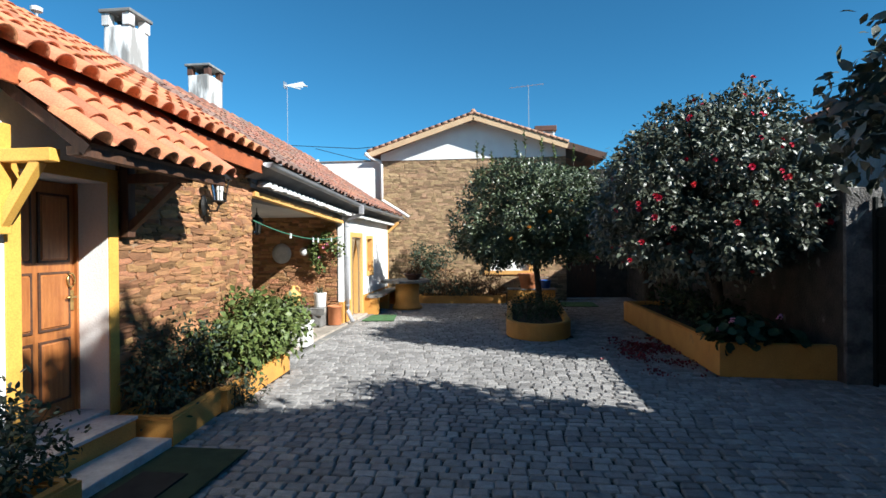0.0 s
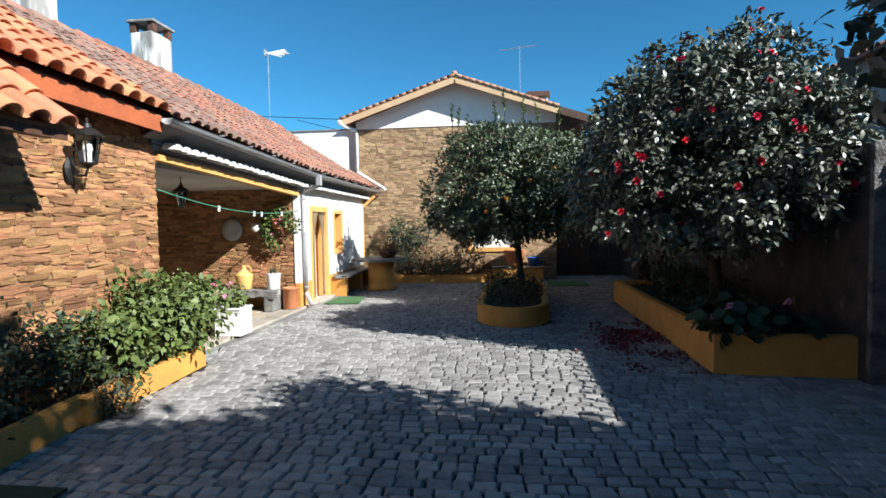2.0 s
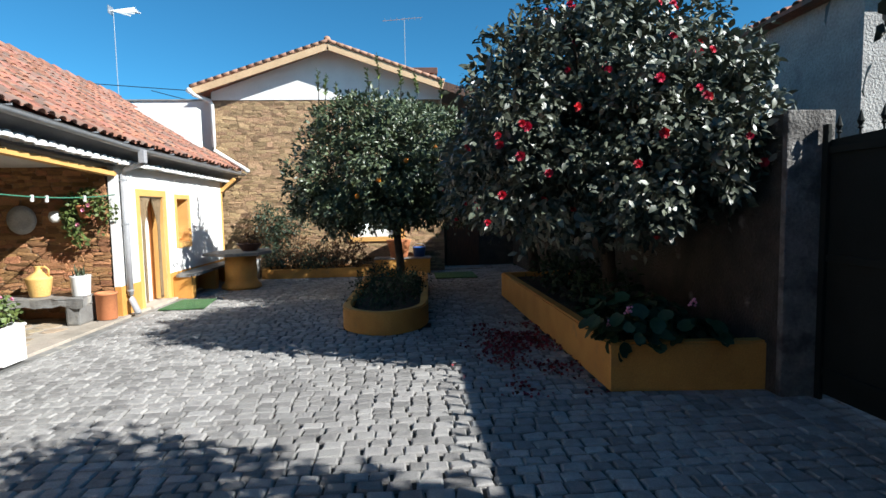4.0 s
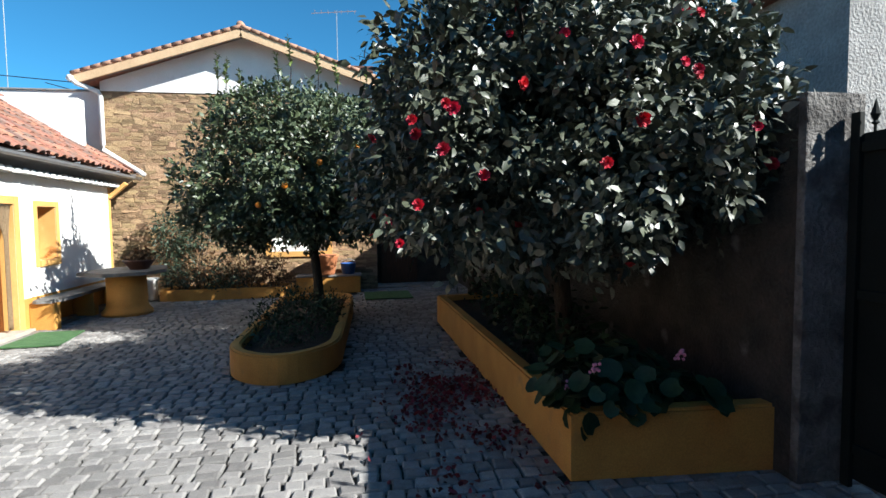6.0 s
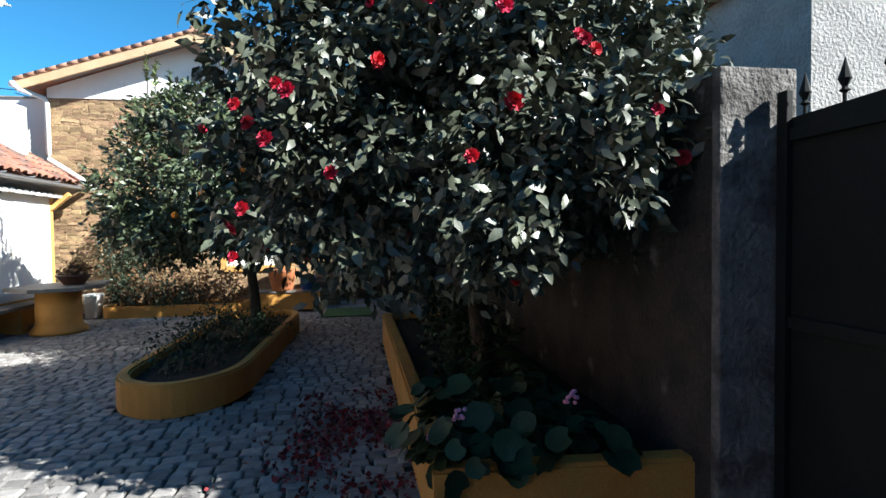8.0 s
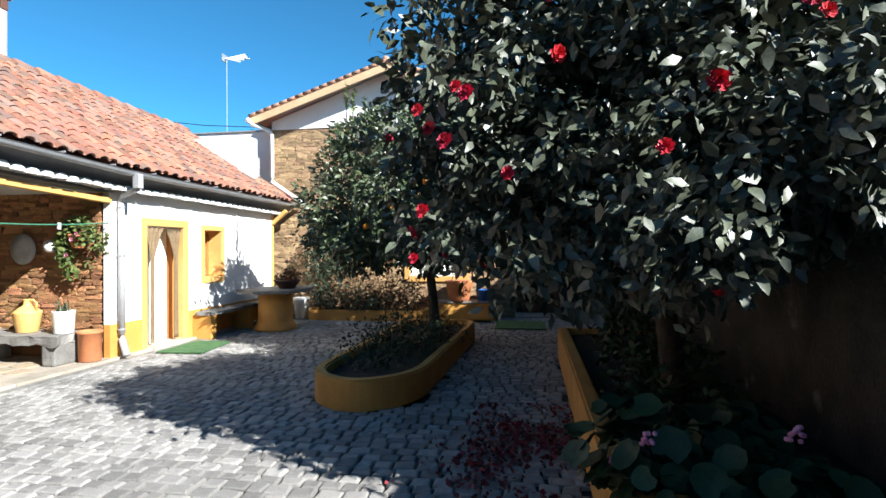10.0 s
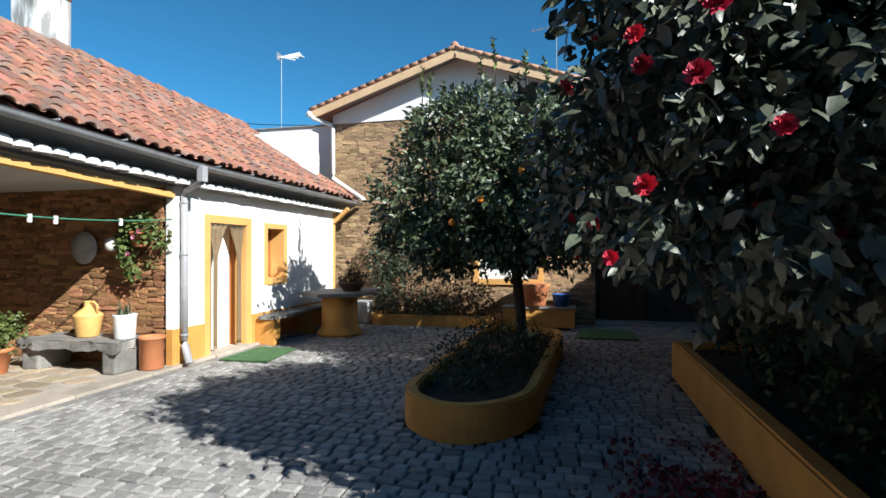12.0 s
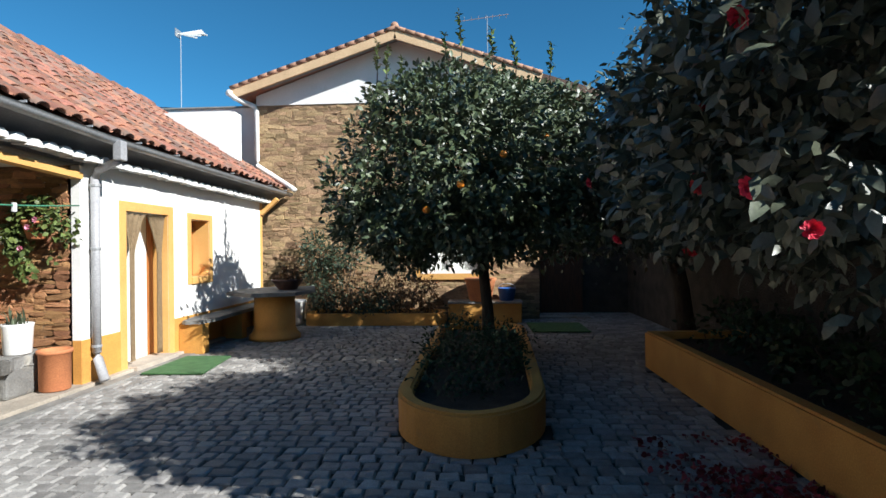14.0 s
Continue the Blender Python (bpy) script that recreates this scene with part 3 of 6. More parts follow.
# gutter and downpipe on the old stretch
gutter = thing("gutter", "grey half round metal gutter under the tile edge", "gutter")
bm = bmesh.new()
prev = None
for i in range(30):
    y = 6.3 + i * (16.33 - 6.3) / 29
    z = eave_z(y) - 0.03
    ring = []
    for k in range(9):
        a = math.pi + math.pi * k / 8
        ring.append((bm.verts.new((EAVE_X + 0.07 + 0.07 * math.cos(a), y, z + 0.07 * math.sin(a))),
                     bm.verts.new((EAVE_X + 0.07 + 0.058 * math.cos(a), y, z + 0.058 * math.sin(a) + 0.004))))
    if prev:
        for k in range(8):
            bm.faces.new((prev[k][0], prev[k + 1][0], ring[k + 1][0], ring[k][0]))
            bm.faces.new((prev[k][1], ring[k][1], ring[k + 1][1], prev[k + 1][1]))
        for k in (0, 8):
            bm.faces.new((prev[k][0], ring[k][0], ring[k][1], prev[k][1]))
    else:
        bm.faces.new([r[0] for r in ring])
    prev = ring
bm.faces.new([r[0] for r in prev])
part("trough", bm, M_ZINC, gutter, smooth=True)
for i in range(13):
    y = 6.6 + i * 0.78
    part("bracket", beam((EAVE_X - 0.04, y, eave_z(y) - 0.02), (EAVE_X + 0.14, y, eave_z(y) - 0.005), 0.02, 0.012), M_ZINC, gutter)
pipe = thing("downpipe", "grey rain downpipe with a kicked out foot", "downpipe")
gz = eave_z(10.95)
part("outlet", box(-2.36, 10.87, gz - 0.27, -2.26, 10.97, gz - 0.06, 0.012), M_PIPE, pipe)
part("elbow", tube([(-2.31, 10.92, gz - 0.2), (-2.33, 10.93, gz - 0.27), (-2.62, 11.0, gz - 0.36), (-2.68, 11.03, gz - 0.45)], 0.042, 12), M_PIPE, pipe, smooth=True)
part("shaft", tube([(-2.68, 11.03, gz - 0.43), (-2.68, 11.03, 0.36)], 0.046, 14), M_PIPE, pipe, smooth=True)
part("foot", tube([(-2.68, 11.03, 0.37), (-2.67, 11.03, 0.30), (-2.54, 10.96, 0.07)], [0.049, 0.05, 0.05], 12), M_PIPE, pipe, smooth=True)
for z in (0.42, 1.5, 2.2):
    part("clamp", lathe([(0.05, 0), (0.054, 0.004), (0.054, 0.026), (0.05, 0.03)], 14, at=(-2.68, 11.03, z)), M_ZINC, pipe)

# canopy over the front door
canopy = thing("door_canopy", "small tiled canopy on timber brackets over the door", "canopy", (0, 0, 0.0))
CY0, CY1, CTOP, CLOW = 2.74, 4.55, Vector((WX + 0.02, 0, 3.04)), Vector((-2.0, 0, 2.46))
part("canopy_deck", plank((WX, (CY0 + CY1) / 2, 3.01), (-2.02, (CY0 + CY1) / 2, 2.45), (0, 1, 0), CY1 - CY0 - 0.04, 0.03), M_DARKWOOD, canopy, "dark boards below the tiles")
# dark wood colour here stands for the shadow along the canopy edge
part("edge_board", plank((WX, CY0, 2.97), (-2.02, CY0, 2.41), (0, 1, 0), 0.03, 0.08), M_DARKWOOD, canopy, "dark timber edge board")
part("front_board", box(-2.06, CY0, 2.37, -2.03, CY1, 2.44), M_DARKWOOD, canopy)
for c in range(8):
    y = CY0 + 0.05 + c * 0.238
    for r in range(3):
        a = CTOP.lerp(CLOW, r / 3)
        ob = part("tile", T_NEW, M_TILE, canopy)
        ob.matrix_basis = slope_pose((a.x, y, a.z), (CLOW.x, y, CLOW.z), (0, 1, 0), 0.2) @ Matrix.Diagonal((0.98, 0.88, 1.0, 1))
for y, reach, mat, lab in ((2.76, -2.28, M_BRIGHT, "yellow painted bracket"), (4.02, -2.08, M_DARKWOOD, "dark stained bracket")):
    part("post", box(WX + 0.004, y - 0.05, 1.85, WX + 0.09, y + 0.05, 2.62, 0.008), mat, canopy, lab)
    part("arm", box(WX + 0.08, y - 0.045, 2.345, reach, y + 0.045, 2.435, 0.008), mat, canopy, lab)
    part("brace", beam((WX + 0.06, y, 1.92), (reach - 0.12, y, 2.355), 0.07, 0.07, 0.006), mat, canopy, lab)
part("purlin", box(-2.2, CY0 + 0.02, 2.385, -2.1, CY1 - 0.02, 2.45, 0.008), M_DARKWOOD, canopy)

M_VERGE = material("pale_verge_tile", (0.40, 0.23, 0.15), (0.32, 0.17, 0.11), scale=8, rough=0.9, bump=0.3, vary=0.2)
# gable roof edge, boards, gutter and downpipe
verge = thing("gable_eaves", "cream boarded gable eaves with clay verge tiles", "eaves")
VY = 15.93
for (x0, z0), (x1, z1), n in (((APEX - 3.4, 4.74), (APEX, 5.86), 17), ((APEX, 5.86), (2.86, 4.87), 15)):
    part("barge_board", plank((x0, VY, z0 - 0.06), (x1, VY, z1 - 0.06), (0, 0, 1), 0.2, 0.05), material("cream_board_paint", (0.62, 0.43, 0.25), (0.54, 0.37, 0.21), scale=3, rough=0.7, bump=0.2), verge)
    # soffit takes the shaded grey instead of the cream board colour
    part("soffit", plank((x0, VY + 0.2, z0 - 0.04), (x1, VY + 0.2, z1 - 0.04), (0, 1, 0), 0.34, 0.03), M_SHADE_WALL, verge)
    for i in range(n):
        a, b = Vector((x0, VY - 0.02, z0 + 0.06)).lerp(Vector((x1, VY - 0.02, z1 + 0.06)), i / n), Vector((x0, VY - 0.02, z0 + 0.06)).lerp(Vector((x1, VY - 0.02, z1 + 0.06)), (i + 1.1) / n)
        part("verge_tile", tube([a, b], [0.05, 0.042] if x0 < APEX - 1 else [0.042, 0.05], 8), M_VERGE, verge, smooth=True)
part("dark_barge_board", plank((2.86, VY + 0.02, 4.82), (4.0, VY + 0.02, 4.45), (0, 0, 1), 0.2, 0.05), M_DARKWOOD, verge, "dark timber eave board")
part("dark_soffit", plank((2.86, VY + 0.9, 4.79), (4.0, VY + 0.9, 4.42), (0, 1, 0), 1.7, 0.04), M_DARKWOOD, verge, "dark timber soffit")
part("ridge_cap", tube([(APEX, VY - 0.05, 5.94), (APEX, VY + 0.5, 5.96)], 0.085, 10), M_VERGE, verge, smooth=True)
part("side_gutter", tube([(-3.46, VY - 0.05, 4.70), (-3.46, 26, 4.70)], 0.07, 10), M_WHITE_PIPE, verge, "white rain gutter", True)
part("downpipe", tube([(-3.44, VY, 4.68), (-3.36, VY - 0.02, 4.60), (-3.10, 16.28, 4.52), (-3.06, 16.30, 4.42), (-3.06, 16.30, 3.38),
                       (-3.03, 16.26, 3.26), (-2.22, 15.98, 2.76), (-2.12, 15.93, 2.69)], 0.05, 12), M_WHITE_PIPE, verge, "white rain downpipe", True)


# ---- chimneys and roof furniture ----
def chimney(at, sx, sy, z0, z1, cap_mat, posts):
    ch = thing("chimney", "weathered whitewashed chimney with a flat slab cap", "chimney", at)
    bm = box(-sx / 2, -sy / 2, z0, sx / 2, sy / 2, z1, 0.03)
    bmesh.ops.subdivide_edges(bm, edges=bm.edges, cuts=2, use_grid_fill=True)
    for v in bm.verts:
        v.co += 0.02 * noise.noise_vector(v.co * 3)
    part("shaft", bm, M_WEATHERED, ch)
    for ix in (-1, 1):
        for iy in (-1, 1):
            part("post", box(ix * sx * 0.4 - 0.07, iy * sy * 0.4 - 0.07, z1 - 0.01, ix * sx * 0.4 + 0.07, iy * sy * 0.4 + 0.07, z1 + 0.2, 0.01), posts, ch, "brick cap post")
    part("cap_core", box(-sx * 0.2, -sy * 0.2, z1 - 0.005, sx * 0.2, sy * 0.2, z1 + 0.12, 0.01), M_BLACK, ch, "sooty flue")
    part("cap_slab", box(-sx / 2 - 0.055, -sy / 2 - 0.055, z1 + 0.2, sx / 2 + 0.055, sy / 2 + 0.055, z1 + 0.26, 0.015), cap_mat, ch, "dark slate cap slab")
    return ch


chimney((-5.8, 8.15, 0), 0.48, 0.5, 4.2, 5.62, M_SLATE, M_WEATHERED)
chimney((-6.75, 12.3, 0), 0.55, 0.68, 4.2, 6.12, M_SLATE, M_BROWNCLAY)
ch = thing("chimney", "low brick chimney with a dark cap on the far roof", "chimney", (2.6, 21, 0), group="")
part("shaft", box(-0.35, -0.3, 4.3, 0.35, 0.3, 6.3, 0.02), M_WEATHERED, ch)
part("cap_slab", box(-0.43, -0.38, 6.3, 0.43, 0.38, 6.5, 0.02), M_BROWNCLAY, ch)


def aerial(at, height, boom, lean, label):
    a = thing("tv_aerial", label, "aerial", at)
    part("mast", tube([(0, 0, 0), (0, 0, height)], 0.018, 6), M_ALU, a)
    part("boom", tube([(-0.1, 0, height - 0.05), (boom, 0.1, height - 0.05 + lean)], 0.03, 6), M_BULB, a)
    for i in range(5):
        turn = (-0.5, -0.22, 0.05, 0.3, 0.55)[i]
        tip = Vector((boom * (0.95 - 0.1 * abs(i - 2)), 0.1 * (i - 2), height - 0.05 + lean + turn * boom * 0.42))
        part("element", plank((0, 0, height - 0.05), tip, (0, 0.3, 1), 0.07, 0.02), M_BULB, a)
    part("reflector", box(-0.12, -0.2, height - 0.2, -0.09, 0.2, height + 0.12), M_ALU, a)
    return a


aerial((-10.15, 25.8, -0.03), 10.25, 1.05, -0.05, "tall white TV aerial behind the tiled roof")
far = thing("tv_aerial", "thin TV aerial with a long boom on the far roof", "aerial", (1.93, 20.5, 5.1))
part("mast", tube([(0, 0, 0), (0, 0, 3.0)], 0.014, 6), M_ALU, far)
part("boom", tube([(-0.75, 0.1, 2.92), (0.6, -0.1, 2.98)], 0.01, 6), M_ALU, far)
for k in range(7):
    part("element", tube([(-0.65 + 0.2 * k, -0.14, 2.93 + 0.008 * k), (-0.65 + 0.2 * k, 0.14, 2.93 + 0.008 * k)], 0.007, 5), M_ALU, far)
aerial((-7.6, 22.0, -0.03), 5.6, 0.5, 0.0, "small TV aerial beyond the tiled roof")
cable = thing("overhead_cable", "black overhead cable sagging between far roofs", "cable")
part("strand", tube([(-14, 24, 7.3), (-10, 24, 6.75), (-6, 24, 6.45), (-3.4, 22, 6.2)], 0.016, 5), M_BLACK, cable)
part("strand", tube([(-8, 24, 6.5), (-6, 24, 5.95), (-3.6, 21.5, 5.3)], 0.014, 5), M_BLACK, cable)
post = thing("roof_mast", "short white mast with a small dish on the roof ridge", "mast", (-5.4, 5.9, ridge_z(5.9)))
part("pole", tube([(0, 0, 0), (0, 0, 0.3)], 0.02, 8), M_ALU, post)
part("dish", lathe([(0.02, 0), (0.07, 0.03), (0.075, 0.08), (0.03, 0.1)], 12, at=(0, 0, 0.22)), M_BULB, post)


# ---- plants ----
def leaves_mesh(name, places, outs, length, width, mat, spread=0.6, seed=1, droop=0.1, broad=0.42, blunt=0.62):
    """Folded pointed leaves at the places, each leaning outwards."""
    rg = np.random.RandomState(seed)
    p = np.asarray(places, float)
    n = len(p)
    d = 0.55 * np.asarray(outs, float) + spread * rg.normal(size=(n, 3))
    d[:, 2] -= droop
    d /= np.linalg.norm(d, axis=1)[:, None] + 1e-9
    ref = np.asarray(outs, float) * 0.8 + 0.55 * rg.normal(size=(n, 3))
    ref[:, 2] += 0.55
    s = np.cross(d, ref)
    s /= np.linalg.norm(s, axis=1)[:, None] + 1e-9
    up = np.cross(s, d)
    up *= np.where(up[:, 2] < 0, -1, 1)[:, None]
    L = (length * rg.uniform(0.6, 1.15, n))[:, None]
    W = L * (width / length) * 0.5 * rg.uniform(0.85, 1.15, n)[:, None]
    fold = rg.uniform(0.1, 0.35, n)[:, None]
    v = np.empty((n, 8, 3))
    v[:, 0] = p
    v[:, 1] = p + d * L * broad + up * L * 0.03
    v[:, 2] = p + d * L * 0.75 + up * L * 0.01
    v[:, 3] = p + d * L - up * L * 0.08
    v[:, 4] = p + d * L * broad * 0.85 + s * W + up * W * fold
    v[:, 5] = p + d * L * broad * 0.85 - s * W + up * W * fold
    v[:, 6] = p + d * L * 0.75 + s * W * blunt + up * W * fold * 0.6
    v[:, 7] = p + d * L * 0.75 - s * W * blunt + up * W * fold * 0.6
    base = np.arange(n)[:, None] * 8
    tri = np.array([[0, 4, 1], [0, 1, 5], [6, 3, 2], [2, 3, 7]])
    quad = np.array([[4, 6, 2, 1], [1, 2, 7, 5]])
    t = (base[:, :, None] + tri[None].reshape(1, 1, 12)).reshape(-1)
    q = (base[:, :, None] + quad[None].reshape(1, 1, 8)).reshape(-1)
    me = bpy.data.meshes.new(name)
    me.vertices.add(n * 8)
    me.vertices.foreach_set("co", v.reshape(-1))
    me.loops.add(len(t) + len(q))
    me.loops.foreach_set("vertex_index", np.concatenate([t, q]))
    me.polygons.add(n * 6)
    me.polygons.foreach_set("loop_start", np.concatenate([np.arange(n * 4) * 3, n * 12 + np.arange(n * 2) * 4]))
    me.update(calc_edges=True)
    me.validate()
    me.polygons.foreach_set("use_smooth", [True] * len(me.polygons))
    me.materials.append(mat)
    return me


def crown_points(lobes, clusters, per, seed, inside=0.25, tuft=0.12, low=0.0, gaps=-0.38):
    """Leaf places in tufts near the surface of overlapping lobes (centre, radii), and the way each tuft faces."""
    rg = np.random.RandomState(seed)
    c = np.array([l[0] for l in lobes], float)
    r = np.array([l[1] for l in lobes], float)
    w = (r[:, 0] * r[:, 1] + r[:, 1] * r[:, 2]) ** 1.0
    pick = rg.choice(len(lobes), clusters, p=w / w.sum())
    dirs = rg.normal(size=(clusters, 3))
    dirs /= np.linalg.norm(dirs, axis=1)[:, None]
    depth = np.where(rg.uniform(size=clusters) < inside, rg.uniform(0.45, 0.9, clusters), rg.uniform(0.86, 1.06, clusters))
    pos = c[pick] + dirs * r[pick] * depth[:, None]
    bump = np.array([noise.noise(Vector(x) * 1.7) for x in pos])
    pos += dirs * (0.22 * bump)[:, None]
    keep = pos[:, 2] > low
    gap = np.array([noise.noise(Vector(x) * 2.6 + Vector((9, 3, 1))) for x in pos])
    keep &= (gap > gaps) | (depth < 0.8)
    pos, dirs = pos[keep], dirs[keep]
    places = np.repeat(pos, per, axis=0)
    outs = np.repeat(dirs, per, axis=0)
    places = places + tuft * rg.normal(size=places.shape)
    return places, outs


def limbs(trunk_points, radii, tips, seed, sides=8):
    """A tapered trunk whose limbs reach out to the tips."""
    rg = random.Random(seed)
    bm = tube(trunk_points, radii, 10)
    end = Vector(trunk_points[-1])
    for tip in tips:
        tip = Vector(tip)
        mid = end.lerp(tip, 0.5) + Vector((rg.uniform(-.12, .12), rg.uniform(-.12, .12), rg.uniform(0.0, .2)))
        tube([end - Vector((0, 0, 0.08)), mid, tip], [radii[-1] * 0.75, radii[-1] * 0.45, 0.012], 6, bm)
        for k in range(3):
            a = mid.lerp(tip, rg.uniform(0, 0.7))
            b = a + Vector((rg.uniform(-.5, .5), rg.uniform(-.5, .5), rg.uniform(-.1, .5)))
            tube([a, a.lerp(b, 0.5) + Vector((0, 0, 0.05)), b], [radii[-1] * 0.3, radii[-1] * 0.2, 0.006], 5, bm)
    return bm


def blossom(size, layers=3, seed=3):
    """A double flower: layers of cupped petals."""
    rg = random.Random(seed)
    bm = bmesh.new()
    for lay in range(layers):
        n, tilt, ln = 9 - lay, 10 + lay * 18, size * (1 - 0.15 * lay)
        for k in range(n):
            m = pose(0, 0, 0.004 * lay, 0, 0, 360 * (k + 0.5 * lay) / n + rg.uniform(-8, 8)) @ pose(0, 0, 0, tilt + rg.uniform(-8, 8), 0, 0)
            pts = [(0, 0, 0), (-0.28, 0.45, 0.05), (0.28, 0.45, 0.05), (0, 0.5, -0.02), (-0.24, 0.85, 0.16), (0.24, 0.85, 0.16), (0, 0.98, 0.12)]
            v = [bm.verts.new(m @ (Vector(p) * ln)) for p in pts]
            for f in ((0, 3, 1), (0, 2, 3), (1, 3, 4), (3, 2, 5), (3, 6, 4), (3, 5, 6)):
                bm.faces.new([v[i] for i in f])
    return mesh_of("flower", bm)


# camellia: broad, dense, red flowered
camellia = thing("camellia_tree", "large dense camellia tree with glossy leaves and red flowers", "tree", (0.04, 0.1, -0.03))
C_LOBES = [((4.1, 8.15, 2.7), (1.52, 1.6, 1.2)), ((3.2, 7.6, 2.0), (1.0, 0.9, 0.75)), ((2.93, 7.3, 2.75), (0.6, 0.6, 0.7)), ((4.0, 6.95, 1.75), (0.6, 0.45, 0.45)), ((4.3, 7.5, 2.55), (1.0, 0.95, 1.0)), ((4.3, 6.95, 2.05), (0.72, 0.55, 0.6)),
           ((3.75, 7.6, 3.25), (0.85, 0.9, 0.65)), ((3.2, 8.9, 2.2), (0.8, 0.9, 0.8)), ((4.4, 8.0, 3.55), (0.85, 0.9, 0.55)), ((4.7, 8.8, 2.9), (0.8, 1.0, 0.9)), ((4.68, 6.62, 2.25), (0.5, 0.42, 0.42)), ((4.85, 7.5, 2.95), (0.6, 0.7, 0.6))]
part("trunk", limbs([(4.25, 8.3, 0.3), (4.2, 8.25, 0.8), (4.12, 8.15, 1.35)], [0.10, 0.085, 0.075],
                    [(3.0, 7.6, 2.2), (4.6, 7.3, 2.3), (3.9, 8.1, 3.4), (4.7, 8.8, 2.9), (3.2, 9.0, 2.4), (4.5, 7.9, 3.5), (3.5, 7.3, 3.1)], 5), M_BARK, camellia, smooth=True)
P, O = crown_points(C_LOBES, 7400, 9, 11, 0.42, 0.045, 1.25, -0.14)
crown = part("crown", leaves_mesh("crown", P, O, 0.102, 0.05, L_CAMELLIA, 0.62, 12, 0.3), L_CAMELLIA, camellia)
FLOWERS = [blossom(0.05, 5, 3), blossom(0.045, 5, 8), blossom(0.034, 4, 5)]
for me in FLOWERS:
    me.materials.append(M_PETAL)
SPOTS = [(3.62, 6.85, 2.89), (4.33, 6.5, 2.59), (2.88, 6.85, 2.39), (2.55, 7.08, 1.54), (3.78, 6.58, 2.03), (4.64, 6.38, 2.23), (3.09, 6.9, 1.98), (2.66, 7.0, 2.25),
         (4.36, 6.68, 2.99), (2.65, 6.85, 1.79), (2.62, 6.88, 2.32), (2.79, 6.72, 2.12), (3.75, 7.3, 3.06), (2.83, 6.83, 2.42), (4.85, 6.5, 2.02)]
rg = np.random.RandomState(21)
P, O = crown_points(C_LOBES, 330, 1, 22, 0.0, 0.02, 1.3)
far_enough = [i for i in range(len(P)) if P[i][0] < 4.6 and (O[i][1] < 0.2 or O[i][2] > 0.55)][:62]
for k, (p, d) in enumerate([(Vector(s), Vector((-0.35, -0.85, 0.25))) for s in SPOTS] + [(Vector(P[i]), Vector(O[i])) for i in far_enough]):
    ob = part("flower", FLOWERS[k % 3 if k >= len(SPOTS) else k % 2], M_PETAL, crown)
    s = rg.uniform(0.8, 1.15)
    ob.matrix_basis = Matrix.Translation(p + d.normalized() * 0.05) @ d.to_track_quat("Z", "Y").to_matrix().to_4x4() @ Matrix.Diagonal((s, s, s, 1))

# orange tree in the island bed
orange = thing("orange_tree", "round orange tree with a few ripe fruits", "tree")
O_LOBES = [((1.45, 12.5, 2.7), (1.6, 1.45, 1.1)), ((0.62, 12.2, 2.2), (1.0, 0.95, 0.8)), ((2.35, 12.3, 2.35), (0.95, 0.9, 0.9)), ((1.5, 11.7, 2.3), (1.0, 0.75, 0.9)),
           ((1.0, 12.4, 3.3), (0.9, 0.85, 0.5)), ((2.1, 12.6, 3.2), (0.95, 0.85, 0.55)), ((0.3, 12.6, 1.9), (0.65, 0.7, 0.45)), ((1.6, 12.8, 1.9), (0.9, 0.8, 0.6)), ((0.75, 12.0, 1.8), (0.85, 0.65, 0.45)), ((2.3, 12.2, 1.8), (0.85, 0.6, 0.5)), ((1.45, 12.1, 1.7), (0.95, 0.7, 0.45)), ((0.6, 12.2, 1.65), (0.7, 0.6, 0.4))]
part("trunk", limbs([(1.7, 12.55, 0.18), (1.68, 12.5, 0.7), (1.62, 12.5, 1.3)], [0.095, 0.075, 0.07],
                    [(0.8, 12.2, 2.6), (2.3, 12.3, 2.6), (1.5, 12.5, 3.3), (1.3, 11.8, 2.6), (1.8, 13.2, 2.8)], 6), M_BARK, orange, smooth=True)
P, O = crown_points(O_LOBES, 5600, 9, 31, 0.38, 0.045, 1.2, -0.16)
crown = part("crown", leaves_mesh("crown", P, O, 0.105, 0.05, L_ORANGE, 0.6, 32, 0.15), L_ORANGE, orange)
rg = random.Random(5)
for x, y, z in ((0.18, 12.6, 3.6), (0.32, 12.5, 3.55), (1.15, 12.3, 3.65), (1.35, 12.2, 3.7), (1.75, 12.4, 3.7), (2.05, 12.3, 3.55), (2.5, 12.4, 3.45), (0.55, 12.5, 3.5)):
    h = rg.uniform(0.55, 0.85)
    stem = [Vector((x, y, z - 0.3)), Vector((x + 0.03, y, z + h * 0.4)), Vector((x + rg.uniform(-0.06, 0.06), y, z + h))]
    shoot = part("shoot", tube(stem, [0.012, 0.008, 0.003], 5), M_BARK, orange, "upright young shoot")
    pts = [stem[0].lerp(stem[1], k / 14) if k < 8 else stem[1].lerp(stem[2], (k - 7) / 14) for k in range(22) for _ in range(3)]
    part("leaves", leaves_mesh("leaves", pts, [(rg.uniform(-1, 1), rg.uniform(-1, 1), 0.7) for _ in pts], 0.085, 0.04, L_SPROUT, 0.3, 33), L_SPROUT, shoot)
bm = bmesh.new()
bmesh.ops.create_icosphere(bm, subdivisions=3, radius=0.042)
fruit = mesh_of("fruit", bm)
for p in ((1.84, 11.1, 2.48), (1.38, 10.95, 2.15), (2.35, 11.55, 2.75), (1.0, 11.15, 1.9)):
    ob = part("fruit", fruit, M_ORANGE, crown, smooth=True)
    ob.matrix_basis = pose(*p)


